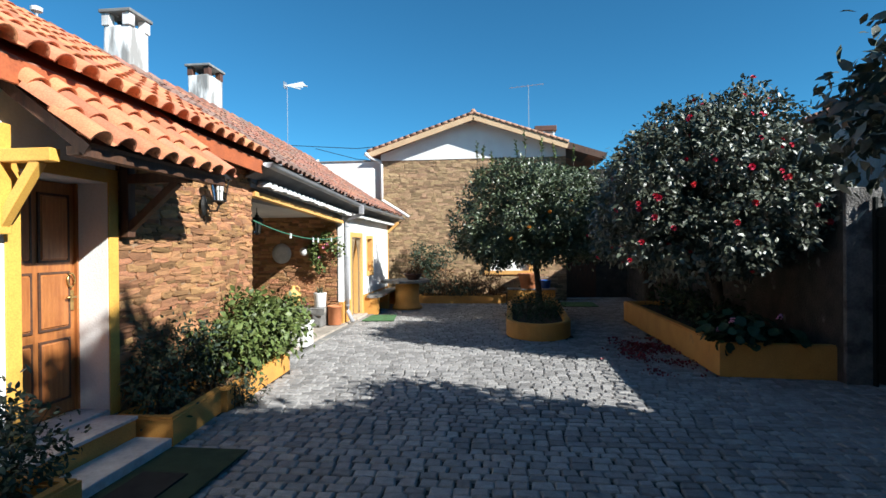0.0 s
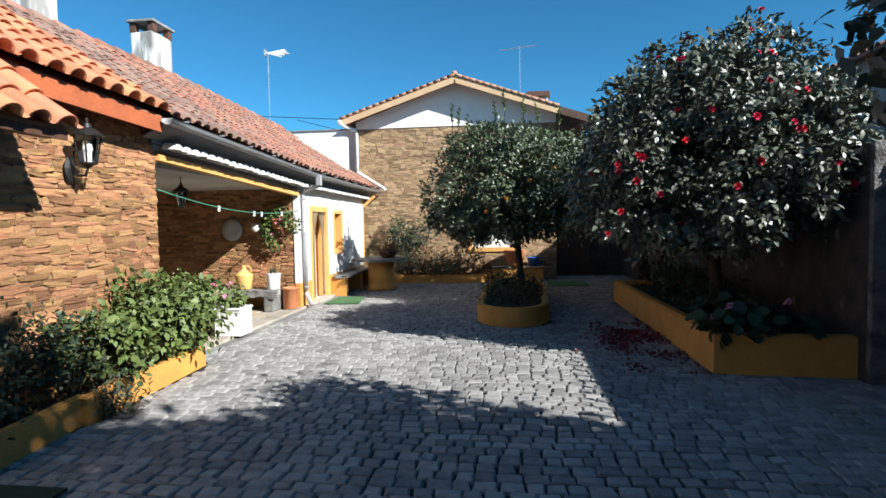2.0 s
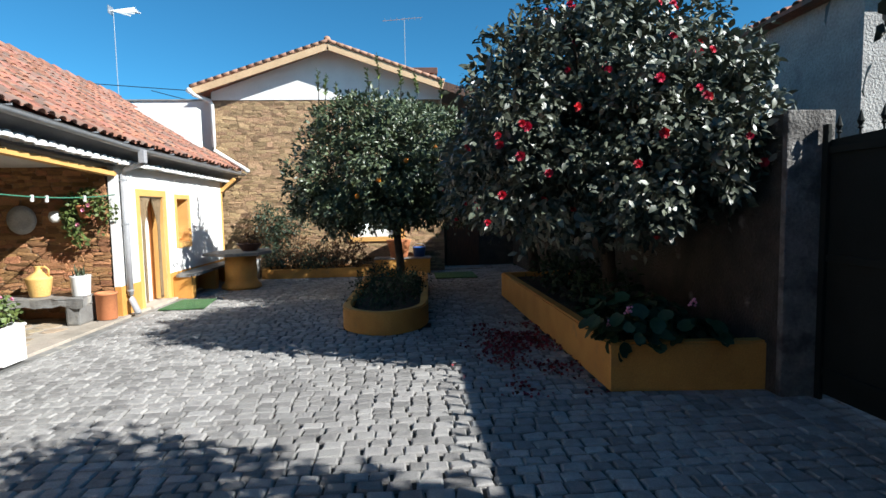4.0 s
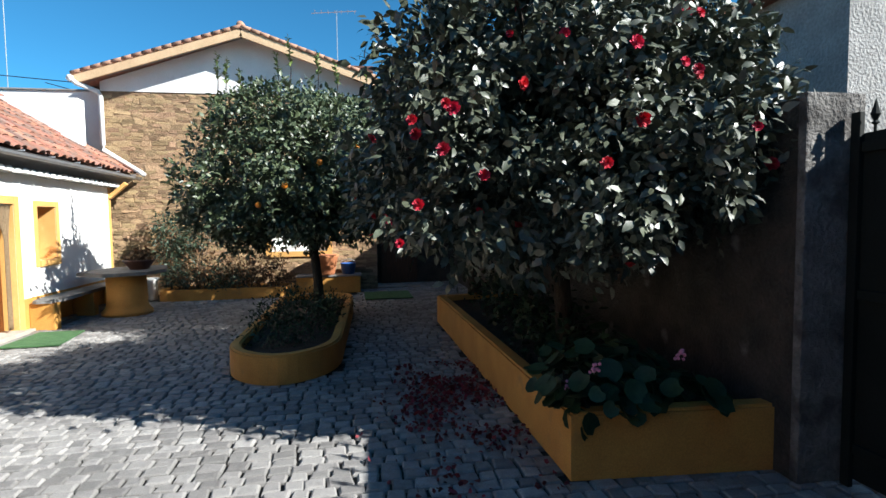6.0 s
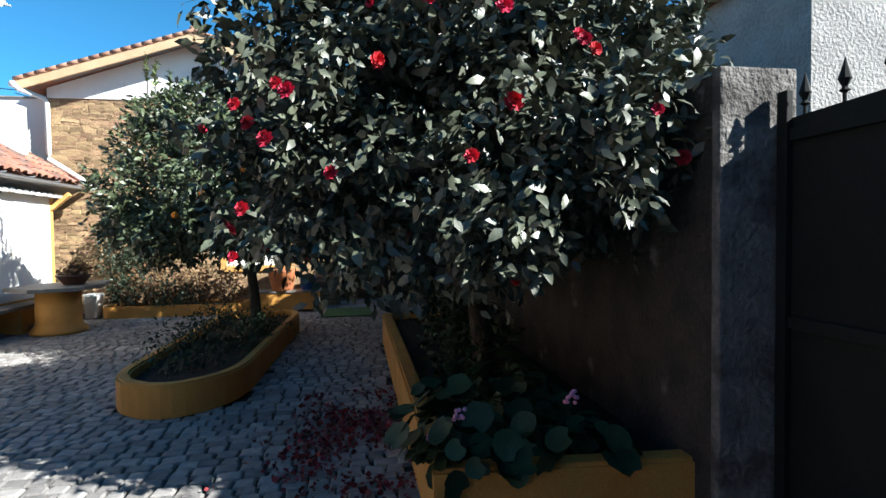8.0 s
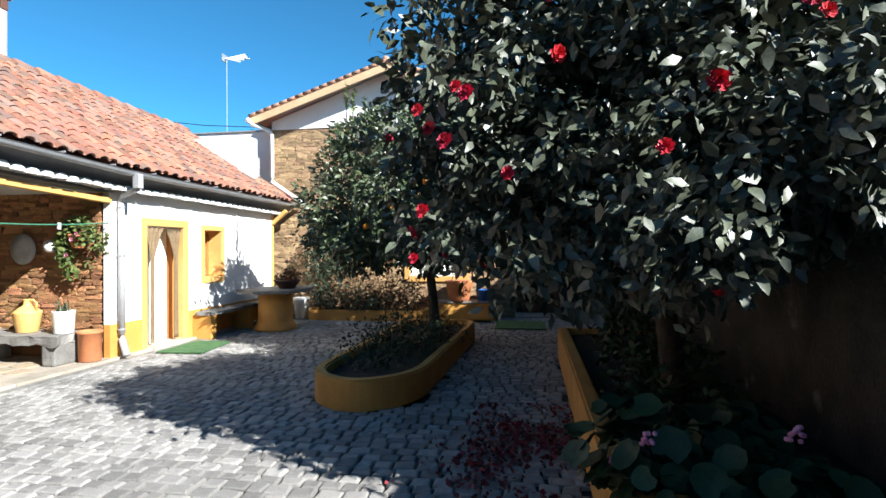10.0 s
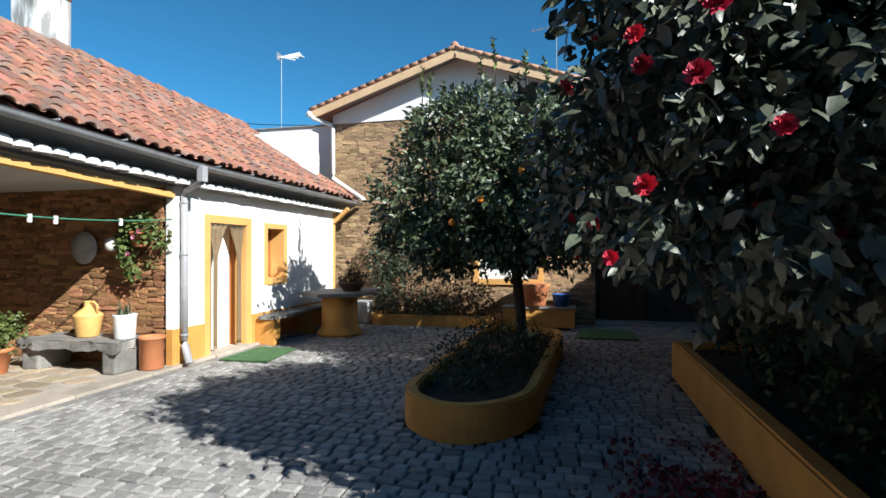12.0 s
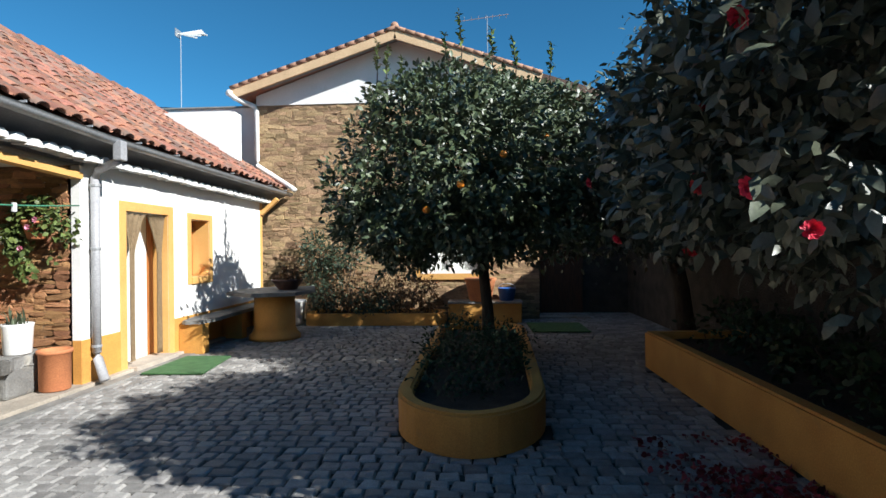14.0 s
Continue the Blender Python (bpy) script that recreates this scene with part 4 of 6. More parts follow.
def bush(name, label, lobes, clusters, per, leaf, size, seed, low=0.05, blunt=0.62, spread=0.7, droop=0.1, width=0.5, inside=0.35, tuft=0.06):
    b = thing(name, label, "bush")
    P, O = crown_points(lobes, clusters, per, seed, inside, tuft, low)
    part("leaves", leaves_mesh("leaves", P, O, size, size * width, leaf, spread, seed + 1, droop, blunt=blunt), leaf, b)
    rr = random.Random(seed)
    for c, r in lobes:
        for k in range(4):
            foot = Vector((c[0] + rr.uniform(-.1, .1), c[1] + rr.uniform(-.1, .1), low - 0.06))
            tip = Vector((c[0] + rr.uniform(-.8, .8) * r[0], c[1] + rr.uniform(-.8, .8) * r[1], c[2] + rr.uniform(0, .8) * r[2]))
            part("stem", tube([foot, foot.lerp(tip, 0.5) + Vector((0, 0, 0.05)), tip], [0.014, 0.01, 0.004], 5), M_BARK, b)
    return b


bush("hydrangea_bush", "lush bright green hydrangea bush in the house bed",
     [((-2.46, 5.95, 0.7), (0.38, 0.55, 0.4)), ((-2.43, 5.35, 0.6), (0.32, 0.42, 0.33)), ((-2.38, 6.42, 0.68), (0.42, 0.45, 0.4))], 760, 6, L_HYDRANGEA, 0.095, 41, 0.3, width=0.62, droop=0.35)
bush("shaded_bush", "straggly dark green bush in the house bed",
     [((-2.5, 4.35, 0.55), (0.24, 0.4, 0.4)), ((-2.48, 4.9, 0.6), (0.25, 0.36, 0.32)), ((-2.5, 4.05, 0.5), (0.2, 0.2, 0.4))], 380, 6, L_ROSE, 0.062, 43, 0.2, width=0.5)
bush("kerb_plant", "small grey green plant against the bed wall", [((-2.07, 4.98, 0.13), (0.13, 0.17, 0.13))], 70, 6, L_GREY, 0.07, 45, 0.0, width=0.3)
bush("step_bush", "dark low bush beside the entrance step", [((-2.35, 2.0, 0.6), (0.32, 0.5, 0.42)), ((-2.38, 2.45, 0.5), (0.26, 0.3, 0.34))], 520, 6, L_ROSE, 0.06, 47, 0.2)
bush("island_shrub", "dark low shrubs filling the island bed",
     [((1.45, 10.3, 0.33), (0.42, 0.5, 0.22)), ((1.65, 11.2, 0.36), (0.5, 0.55, 0.25)), ((1.8, 12.1, 0.3), (0.4, 0.4, 0.2)), ((1.25, 11.4, 0.4), (0.3, 0.5, 0.22))], 560, 7, L_DARK, 0.06, 49, 0.2, width=0.4)
bush("gable_shrub", "half dry shrubs against the stone gable",
     [((-1.0, 15.9, 0.6), (0.62, 0.4, 0.5)), ((-0.1, 15.95, 0.55), (0.5, 0.36, 0.45)), ((0.5, 15.95, 0.5), (0.4, 0.36, 0.38))], 300, 6, L_DRY, 0.10, 51, 0.17, width=0.45)
bush("gable_shrub", "dark green shrubs against the stone gable",
     [((-1.4, 15.85, 0.5), (0.38, 0.35, 0.38)), ((-0.5, 15.75, 0.4), (0.5, 0.3, 0.3)), ((-1.75, 16.08, 1.4), (0.42, 0.28, 0.5)), ((-1.1, 16.08, 1.45), (0.45, 0.26, 0.42)), ((-1.5, 16.05, 0.9), (0.4, 0.28, 0.4))],
     560, 6, L_ROSE, 0.10, 53, 0.17, width=0.35)


def round_leaves(name, places, outs, size, mat, seed):
    """Round, slightly cupped blades on short stalks, each tilted outwards."""
    rg = random.Random(seed)
    verts, faces, n = [], [], 10
    for p, o in zip(places, outs):
        r = size * rg.uniform(0.55, 1.1)
        nrm = (Vector(o) * 0.7 + Vector((rg.gauss(0, 0.35), rg.gauss(0, 0.35), 0.75))).normalized()
        u = nrm.orthogonal().normalized()
        w = nrm.cross(u)
        turn, base = rg.uniform(0, 6.28), len(verts)
        c = Vector(p)
        verts.append(c - nrm * 0.05 * r)
        for ring, lift in ((0.55, 0.02), (1.0, 0.12)):
            for k in range(n):
                a = 2 * math.pi * k / n
                rr2 = r * ring * (0.62 if k == 0 and ring == 1.0 else rg.uniform(0.93, 1.05))
                verts.append(c + (u * math.cos(a + turn) + w * math.sin(a + turn)) * rr2 + nrm * (lift * r + rg.uniform(-0.04, 0.04) * r))
        for k in range(n):
            q = (k + 1) % n
            faces += [(base, base + 1 + k, base + 1 + q), (base + 1 + k, base + 1 + n + k, base + 1 + n + q, base + 1 + q)]
    me = bpy.data.meshes.new(name)
    me.from_pydata(verts, [], faces)
    me.polygons.foreach_set("use_smooth", [True] * len(me.polygons))
    me.materials.append(mat)
    return me


broad = thing("broad_leaved_plant", "dark round leaved plants spilling over the bed wall", "plant")
B_LOBES = [((4.0, 6.9, 0.56), (0.45, 0.28, 0.2)), ((4.45, 6.8, 0.5), (0.36, 0.24, 0.16)), ((3.72, 6.8, 0.52), (0.2, 0.18, 0.22)), ((3.68, 7.0, 0.55), (0.16, 0.25, 0.16)), ((4.3, 7.4, 0.55), (0.3, 0.5, 0.18))]
P, O = crown_points(B_LOBES, 150, 2, 55, 0.2, 0.05, 0.3)
part("leaves", round_leaves("leaves", P, O, 0.078, L_DARK, 56), L_DARK, broad)
for k, ((x, y, z), r) in enumerate(B_LOBES):
    part("stem", tube([(x, y, 0.34), (x + 0.03, y - 0.02, 0.45), (x, y, z)], [0.02, 0.016, 0.008], 6), M_BARK, broad)
for x, y, z in ((3.72, 6.62, 0.75), (4.3, 6.6, 0.8), (3.6, 6.75, 0.62)):
    bm = bmesh.new()
    for k in range(12):
        bmesh.ops.create_icosphere(bm, subdivisions=1, radius=0.012, matrix=pose(x + RNG.uniform(-.035, .035), y + RNG.uniform(-.03, .03), z + RNG.uniform(-.03, .03)))
    part("flower_head", bm, M_PINK, broad, "small pale pink flower head")
bush("corner_undergrowth", "dim undergrowth below the camellia", [((4.4, 9.6, 0.55), (0.45, 1.0, 0.28)), ((4.4, 11.2, 0.6), (0.4, 0.7, 0.35)), ((4.15, 8.1, 0.5), (0.4, 0.8, 0.22))], 460, 5, L_DARK, 0.09, 57, 0.36)

# trees beyond the gate and behind, whose boughs shade the yard
def leafy_tree(name, label, trunk, tips, lobes, clusters, leaf, size, seed, low):
    t = thing(name, label, "tree")
    part("trunk", limbs(trunk, [0.14, 0.11, 0.09], tips, seed), M_BARK, t, smooth=True)
    P, O = crown_points(lobes, clusters, 8, seed, 0.35, 0.12, low)
    part("crown", leaves_mesh("crown", P, O, size, size * 0.5, leaf, 0.6, seed + 1, 0.3), leaf, t)
    return t


# magnolia's rear lobes stay out of view, added to block sky over the right side
leafy_tree("magnolia_tree", "dark broad leaved tree overhanging the boundary wall", [(4.95, 2.6, -0.03), (4.9, 2.7, 1.2), (4.7, 2.9, 2.3)],
           [(3.35, 3.75, 2.6), (3.6, 3.5, 3.4), (4.4, 3.3, 3.4), (5.0, 2.2, 3.6), (4.5, 2.9, 4.0), (4.5, 0.6, 3.7)],
           [((4.5, 2.9, 3.0), (0.7, 0.6, 0.6)), ((3.4, 3.72, 2.6), (0.3, 0.26, 0.3)), ((3.75, 3.5, 3.05), (0.42, 0.34, 0.42)), ((4.3, 2.2, 2.95), (1.0, 0.8, 0.6)),
            ((4.2, 0.9, 3.05), (1.2, 1.0, 0.7)), ((4.2, -0.8, 3.1), (1.2, 1.1, 0.7)), ((4.3, -2.2, 3.1), (1.0, 0.9, 0.8))], 2100, L_CAMELLIA, 0.135, 61, 1.9)
leafy_tree("laurel_tree", "dense dark laurel tree behind the corner bed", [(4.5, 13.0, -0.03), (4.4, 13.0, 0.9), (4.2, 13.0, 1.9)],
           [(3.6, 13.4, 2.8), (4.5, 12.4, 3.2), (4.1, 13.8, 3.4), (3.2, 13.8, 2.4), (4.3, 11.4, 2.9)],
           [((3.9, 13.2, 2.8), (1.1, 1.1, 1.05)), ((3.2, 13.9, 2.2), (0.65, 0.8, 0.8)), ((4.3, 11.6, 2.7), (0.95, 1.1, 1.0)), ((3.8, 12.5, 2.0), (0.8, 0.8, 0.6)), ((3.7, 10.4, 2.9), (0.8, 0.9, 0.85))], 2900, L_CAMELLIA, 0.11, 65, 1.4)
# never in view; crown set by the shade it has to cast
leafy_tree("evergreen_tree", "tall dark evergreen tree beyond the boundary wall", [(7.0, -0.6, -0.03), (7.0, -0.5, 2.2), (6.9, -0.5, 3.8)],
           [(6.3, 0.6, 4.1), (6.6, -1.2, 5.6), (7.2, 0.4, 5.8), (6.8, 1.6, 3.8)],
           [((6.6, 1.7, 2.9), (0.9, 0.9, 1.1)), ((6.6, 0.4, 3.9), (1.1, 1.2, 1.7)), ((6.7, -1.3, 5.2), (1.25, 1.6, 2.6)), ((6.6, -3.2, 4.4), (1.4, 1.6, 2.6)), ((6.8, -5.5, 4.2), (1.4, 1.6, 2.6))], 4800, L_CAMELLIA, 0.26, 63, 0.6)


# ---- front door bay ----
door = tagged(new("door_1"), "closed varnished panelled wooden front door", "door", kind="structure")
DX = -3.06
leaf_1 = part("door_leaf", box(DX - 0.05, 2.97, 0.31, DX, 3.80, 2.32, 0.004), M_WOOD, door)
for y0, y1 in ((3.06, 3.34), (3.44, 3.72)):
    for z0, z1 in ((0.45, 0.95), (1.07, 1.53), (1.65, 2.2)):
        part("door_panel", box(DX - 0.002, y0, z0, DX + 0.022, y1, z1, 0.014, segments=1), M_WOOD, leaf_1)
        part("panel_moulding", ring_wall([(y0 - 0.02, z0 - 0.02), (y1 + 0.02, z0 - 0.02), (y1 + 0.02, z1 + 0.02), (y0 - 0.02, z1 + 0.02)], 0.02, 0.0, 0.014, 0)[0], M_DARKWOOD, leaf_1).matrix_basis = \
            Matrix(((0, 0, 1, DX), (1, 0, 0, 0), (0, 1, 0, 0), (0, 0, 0, 1)))
M_BRASS = material("worn_brass", (0.55, 0.38, 0.14), (0.4, 0.27, 0.1), scale=12, rough=0.35, bump=0.05, metal=0.9)
part("door_knocker", tube([(DX + 0.02 + 0.012, 3.73 + 0.04 * math.sin(a), 1.47 + 0.06 * math.cos(a)) for a in [k * 0.5236 for k in range(13)]], 0.008, 6), M_BRASS, leaf_1, "brass ring knocker", True)
part("lock_plate", box(DX, 3.735, 1.2, DX + 0.012, 3.785, 1.38, 0.004), M_BRASS, leaf_1)
part("door_handle", tube([(DX, 3.76, 1.32), (DX + 0.05, 3.76, 1.32), (DX + 0.055, 3.66, 1.32)], 0.01, 8), M_BRASS, leaf_1, "brass lever handle", True)
part("door_frame", box(DX - 0.06, 3.798, 0.30, DX + 0.03, 3.822, 2.33), M_WOOD, door)
trim = tagged(new("trim_front_door"), "yellow painted surround of the front door", "trim", kind="structure")
part("jamb_band", box(WX, 3.825, 0.25, WX + 0.012, 3.945, 2.46, 0.004), M_BRIGHT, trim)
part("jamb_band", box(WX, 2.83, 0.25, WX + 0.012, 2.955, 2.46, 0.004), M_BRIGHT, trim)
part("head_band", box(WX, 2.957, 2.335, WX + 0.011, 3.823, 2.46, 0.004), M_BRIGHT, trim)
steps = thing("entrance_step", "two pale marble steps on an ochre base", "step")
part("upper_base", box(WX, 2.68, 0, -2.44, 3.745, 0.25), M_OCHRE, steps)
part("upper_slab", box(WX - 0.3, 2.965, 0.283, WX + 0.002, 3.815, 0.308, 0.006), M_MARBLE, steps)
part("upper_nosing", box(WX + 0.003, 2.66, 0.252, -2.42, 3.75, 0.282, 0.008), M_MARBLE, steps)
part("lower_slab", box(-2.438, 2.66, 0, -2.1, 3.74, 0.10, 0.012), M_MARBLE, steps)
mat = thing("green_mat", "worn green turf mat before the entrance steps", "mat")
bm = box(-2.09, 2.4, 0.012, -1.40, 3.72, 0.03, 0.004)
part("turf", bm, M_DIMTURF, mat)
rubber = thing("rubber_mat", "small dark rubber doormat on the green mat", "mat")
part("rubber_sheet", box(-1.98, 2.6, 0.031, -1.62, 3.2, 0.043, 0.004), M_DARKMAT, rubber)


def lantern(name, label, at, wall):
    l = thing(name, label, "lantern", at)
    for k in range(6):
        a, b = (2 * math.pi * (k + j) / 6 for j in (0, 1))
        lo, hi = 0.06, 0.095
        part("glazing_bar", tube([(lo * math.cos(a), lo * math.sin(a), -0.1), (hi * math.cos(a), hi * math.sin(a), 0.1)], 0.007, 5), M_IRON, l)
        bm = bmesh.new()
        quad = [bm.verts.new((r * math.cos(t), r * math.sin(t), z)) for r, t, z in ((lo, a, -0.1), (lo, b, -0.1), (hi, b, 0.1), (hi, a, 0.1))]
        bm.faces.new(quad)
        part("pane", bm, M_GLASS, l).visible_shadow = False
    part("cap", lathe([(0.115, 0.1), (0.118, 0.112), (0.06, 0.16), (0.035, 0.17), (0.03, 0.2), (0.012, 0.21), (0.014, 0.235), (0.004, 0.25)], 12), M_IRON, l)
    part("base", lathe([(0.02, -0.14), (0.03, -0.125), (0.066, -0.11), (0.066, -0.1)], 12), M_IRON, l)
    part("lamp_holder", lathe([(0.018, -0.1), (0.018, -0.02), (0.026, 0.0), (0.02, 0.05), (0.005, 0.07)], 10), M_BULB, l)
    if wall:
        part("arm", tube([(0, 0, -0.13), (-0.03, 0, -0.2), (-0.1, 0, -0.2), (-0.15, 0, -0.12)], 0.012, 8), M_IRON, l, smooth=True)
        part("back_plate", lathe([(0.05, 0), (0.055, 0.01), (0.03, 0.025)], 12), M_IRON, l).matrix_basis = pose(-0.17, 0, -0.14, 0, 90, 0) @ Matrix.Diagonal((1.8, 1, 1, 1))
    else:
        part("chain", tube([(0, 0, 0.25), (0, 0, 0.32)], 0.008, 6), M_IRON, l)
    return l


lantern("wall_lantern", "black iron wall lantern on the schist wall", (-2.52, 5.32, 2.42), True).scale = (1.2, 1.2, 1.2)
lantern("hanging_lantern", "black iron lantern hanging from the porch ceiling", (-3.35, 8.0, 2.1), False)


# ---- porch ----
trim = tagged(new("trim_porch_beam"), "yellow painted edge of the porch beam", "trim", kind="structure")
bm = bmesh.new()
plank((WX - 0.02, PIER1 + 0.0, 2.515), (WX - 0.02, ENDW + 0.03, 2.305), (0, 0, 1), 0.07, 0.12, bm)
part("beam_edge", bm, M_YELLOW, trim)
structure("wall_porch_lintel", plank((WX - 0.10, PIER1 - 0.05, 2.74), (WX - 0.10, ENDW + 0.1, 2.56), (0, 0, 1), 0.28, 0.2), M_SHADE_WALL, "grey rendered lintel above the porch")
bench = thing("stone_bench", "rough slate slab bench on stone blocks", "bench")


def rough_slab(x0, y0, x1, y1, z0, z1, seed, wob=0.03):
    rr = random.Random(seed)
    n, pts = 20, []
    for k in range(n):
        a = 2 * math.pi * k / n
        cx, cy = math.cos(a), math.sin(a)
        m = max(abs(cx), abs(cy))
        pts.append(((x0 + x1) / 2 + (x1 - x0) / 2 * cx / m + rr.uniform(-wob, wob), (y0 + y1) / 2 + (y1 - y0) / 2 * cy / m + rr.uniform(-wob, wob)))
    return prism(pts, z0, z1, bevel=0.012)


bm = rough_slab(-4.5, 10.2, -3.0, 10.82, 0.33, 0.45, 3, 0.07)
bmesh.ops.triangulate(bm, faces=[f for f in bm.faces if len(f.verts) > 4])
bmesh.ops.subdivide_edges(bm, edges=bm.edges, cuts=2, use_grid_fill=True)
for v in bm.verts:
    lumps = noise.noise(v.co * 7) + 0.5 * noise.noise(v.co * 18)
    v.co += Vector((0.02 * lumps, 0.02 * noise.noise(v.co * 9 + Vector((3, 1, 0))), (0.012 if v.co.z > 0.4 else 0.035) * (lumps - 0.4)))
part("seat_slab", bm, M_SLATE, bench)
for x, half in ((-4.38, 0.14), (-3.14, 0.1)):
    bm = box(x - half, 10.27, 0.035, x + half, 10.74, 0.345, 0.03)
    bmesh.ops.subdivide_edges(bm, edges=bm.edges, cuts=2, use_grid_fill=True)
    for v in bm.verts:
        v.co += 0.014 * noise.noise_vector(v.co * 8) * (1 if v.co.z > 0.06 else 0)
    part("stone_block", bm, M_SLATE, bench)
jug = thing("clay_jug", "yellow painted clay jug with one handle", "jug", (-3.76, 10.55, 0.45))
part("body", lathe([(0.125, 0), (0.132, 0.012), (0.172, 0.262), (0.176, 0.275), (0.168, 0.288), (0.1, 0.34), (0.058, 0.37), (0.046, 0.39), (0.046, 0.45), (0.052, 0.46), (0.04, 0.46), (0.036, 0.42)], 24), M_JUG, jug, smooth=True)
part("handle", tube([(0.04, 0, 0.43), (0.1, 0, 0.455), (0.145, 0, 0.41), (0.145, 0, 0.3)], 0.016, 8), M_JUG, jug, smooth=True)


def pot(name, label, at, profile, mat, soil_r, soil_z):
    p = thing(name, label, "plant pot", at)
    part("vessel", lathe(profile, 28), mat, p, smooth=True)
    part("soil", lathe([(soil_r * 0.98, soil_z - 0.02), (soil_r, soil_z), (soil_r * 0.5, soil_z + 0.012)], 16), M_SOIL, p)
    return p


wp = pot("white_pot", "white round pot with a spiky small plant", (-3.14, 10.52, 0.45), [(0.115, 0), (0.12, 0.01), (0.135, 0.27), (0.14, 0.29), (0.14, 0.31), (0.125, 0.31), (0.12, 0.26)], M_WHITEPOT, 0.12, 0.27)
pts = [(0, 0, 0.28)] * 26
part("foliage", leaves_mesh("foliage", [(RNG.uniform(-.06, .06), RNG.uniform(-.06, .06), 0.27) for _ in pts], [(RNG.uniform(-.6, .6), RNG.uniform(-.6, .6), 1) for _ in pts], 0.2, 0.025, L_GREY, 0.2, 71, -0.1), L_GREY, wp)
pot("terracotta_cylinder", "tall plain terracotta cylinder pot on the porch edge", (-2.86, 10.66, 0.05), [(0.13, 0), (0.14, 0.01), (0.145, 0.38), (0.16, 0.385), (0.16, 0.42), (0.135, 0.42), (0.13, 0.36)], M_TERRA, 0.13, 0.34)
tub = thing("white_tub", "white square planter box with pink geraniums", "planter", (-2.74, 8.25, 0.05))
part("box", ring_wall([(-0.2, -0.18), (0.2, -0.18), (0.2, 0.18), (-0.2, 0.18)], 0.03, 0, 0.39, 0.008)[0], M_WHITEPOT, tub)
part("rim", ring_wall([(-0.215, -0.195), (0.215, -0.195), (0.215, 0.195), (-0.215, 0.195)], 0.04, 0.392, 0.42, 0.008)[0], M_WHITEPOT, tub)
part("soil", box(-0.168, -0.148, 0.0, 0.168, 0.148, 0.36), M_SOIL, tub)


def pot_plant(parent, centre, r, h, leaf, size, seed, flowers=0, mat=None, n=120):
    P, O = crown_points([(centre, (r, r, h))], n, 5, seed, 0.5, 0.04, centre[2] - h * 0.9)
    part("foliage", leaves_mesh("foliage", P, O, size, size * 0.85, leaf, 0.7, seed), leaf, parent)
    rr = random.Random(seed)
    for k in range(flowers):
        a, e = rr.uniform(0, 6.28), rr.uniform(0.1, 1.2)
        d = Vector((math.cos(a) * math.cos(e), math.sin(a) * math.cos(e), math.sin(e)))
        ob = part("flower", FLOWERS[2] if mat is M_PETAL else PINKS, mat, parent)
        ob.matrix_basis = Matrix.Translation(Vector(centre) + Vector((d.x * r, d.y * r, d.z * h)) * 1.05) @ d.to_track_quat("Z", "Y").to_matrix().to_4x4()


PINKS = blossom(0.035, 2, 9)
PINKS.materials.append(M_PINK)
pot_plant(tub, (-0.14, 0.0, 0.55), 0.34, 0.22, L_HYDRANGEA, 0.06, 81, 16, M_PINK, 130)
gp = pot("terracotta_pot", "terracotta pot with green geraniums", (-3.25, 8.5, 0.035), [(0.13, 0), (0.14, 0.01), (0.19, 0.28), (0.21, 0.28), (0.21, 0.33), (0.18, 0.33), (0.17, 0.26)], M_TERRA, 0.17, 0.27)
pot_plant(gp, (0, 0, 0.5), 0.3, 0.22, L_HYDRANGEA, 0.06, 83, 6, M_PINK, 110)
gp = pot("terracotta_pot", "brown terracotta pot with leafy green plant", (-4.55, 9.95, 0.035), [(0.13, 0), (0.14, 0.01), (0.19, 0.28), (0.21, 0.28), (0.21, 0.33), (0.18, 0.33), (0.17, 0.26)], M_TERRA, 0.17, 0.27)
pot_plant(gp, (0, 0, 0.54), 0.38, 0.27, L_HYDRANGEA, 0.06, 87, 0, None, 160)
basket = thing("hanging_basket", "terracotta wall pot with trailing geranium", "hanging pot", (-3.12, 10.74, 1.62))
part("vessel", lathe([(0.07, 0), (0.08, 0.01), (0.12, 0.16), (0.13, 0.16), (0.13, 0.2), (0.1, 0.2)], 20), M_TERRA, basket, smooth=True)
part("hook", tube([(0, 0.11, 0.1), (0, 0.12, 0.3)], 0.008, 6), M_IRON, basket)
P, O = crown_points([((0.0, -0.05, 0.28), (0.3, 0.15, 0.22)), ((-0.22, -0.04, 0.0), (0.2, 0.12, 0.35)), ((-0.1, -0.05, -0.2), (0.14, 0.1, 0.2)), ((0.2, -0.05, 0.1), (0.15, 0.12, 0.25))], 190, 4, 85, 0.5, 0.03, -0.7)
part("foliage", leaves_mesh("foliage", P, O, 0.075, 0.06, L_HYDRANGEA, 0.7, 86, 0.3), L_HYDRANGEA, basket)
for p in ((0.05, -0.16, 0.12), (-0.05, -0.14, -0.1), (0.12, -0.15, 0.2)):
    part("flower", PINKS, M_PINK, basket).matrix_basis = pose(*p, 90, 0, 0)
plate = thing("wall_plate", "round pale glazed plate hung on the schist wall", "plate", (-4.12, 10.845, 1.61))
part("dish", lathe([(0.10, 0), (0.11, 0.004), (0.22, 0.03), (0.225, 0.036), (0.11, 0.012), (0.02, 0.01)], 32), material("grey_glaze", (0.5, 0.5, 0.49), (0.42, 0.43, 0.43), scale=8, rough=0.2, bump=0.05), plate, smooth=True).matrix_basis = pose(0, 0, 0, 90, 0, 0)
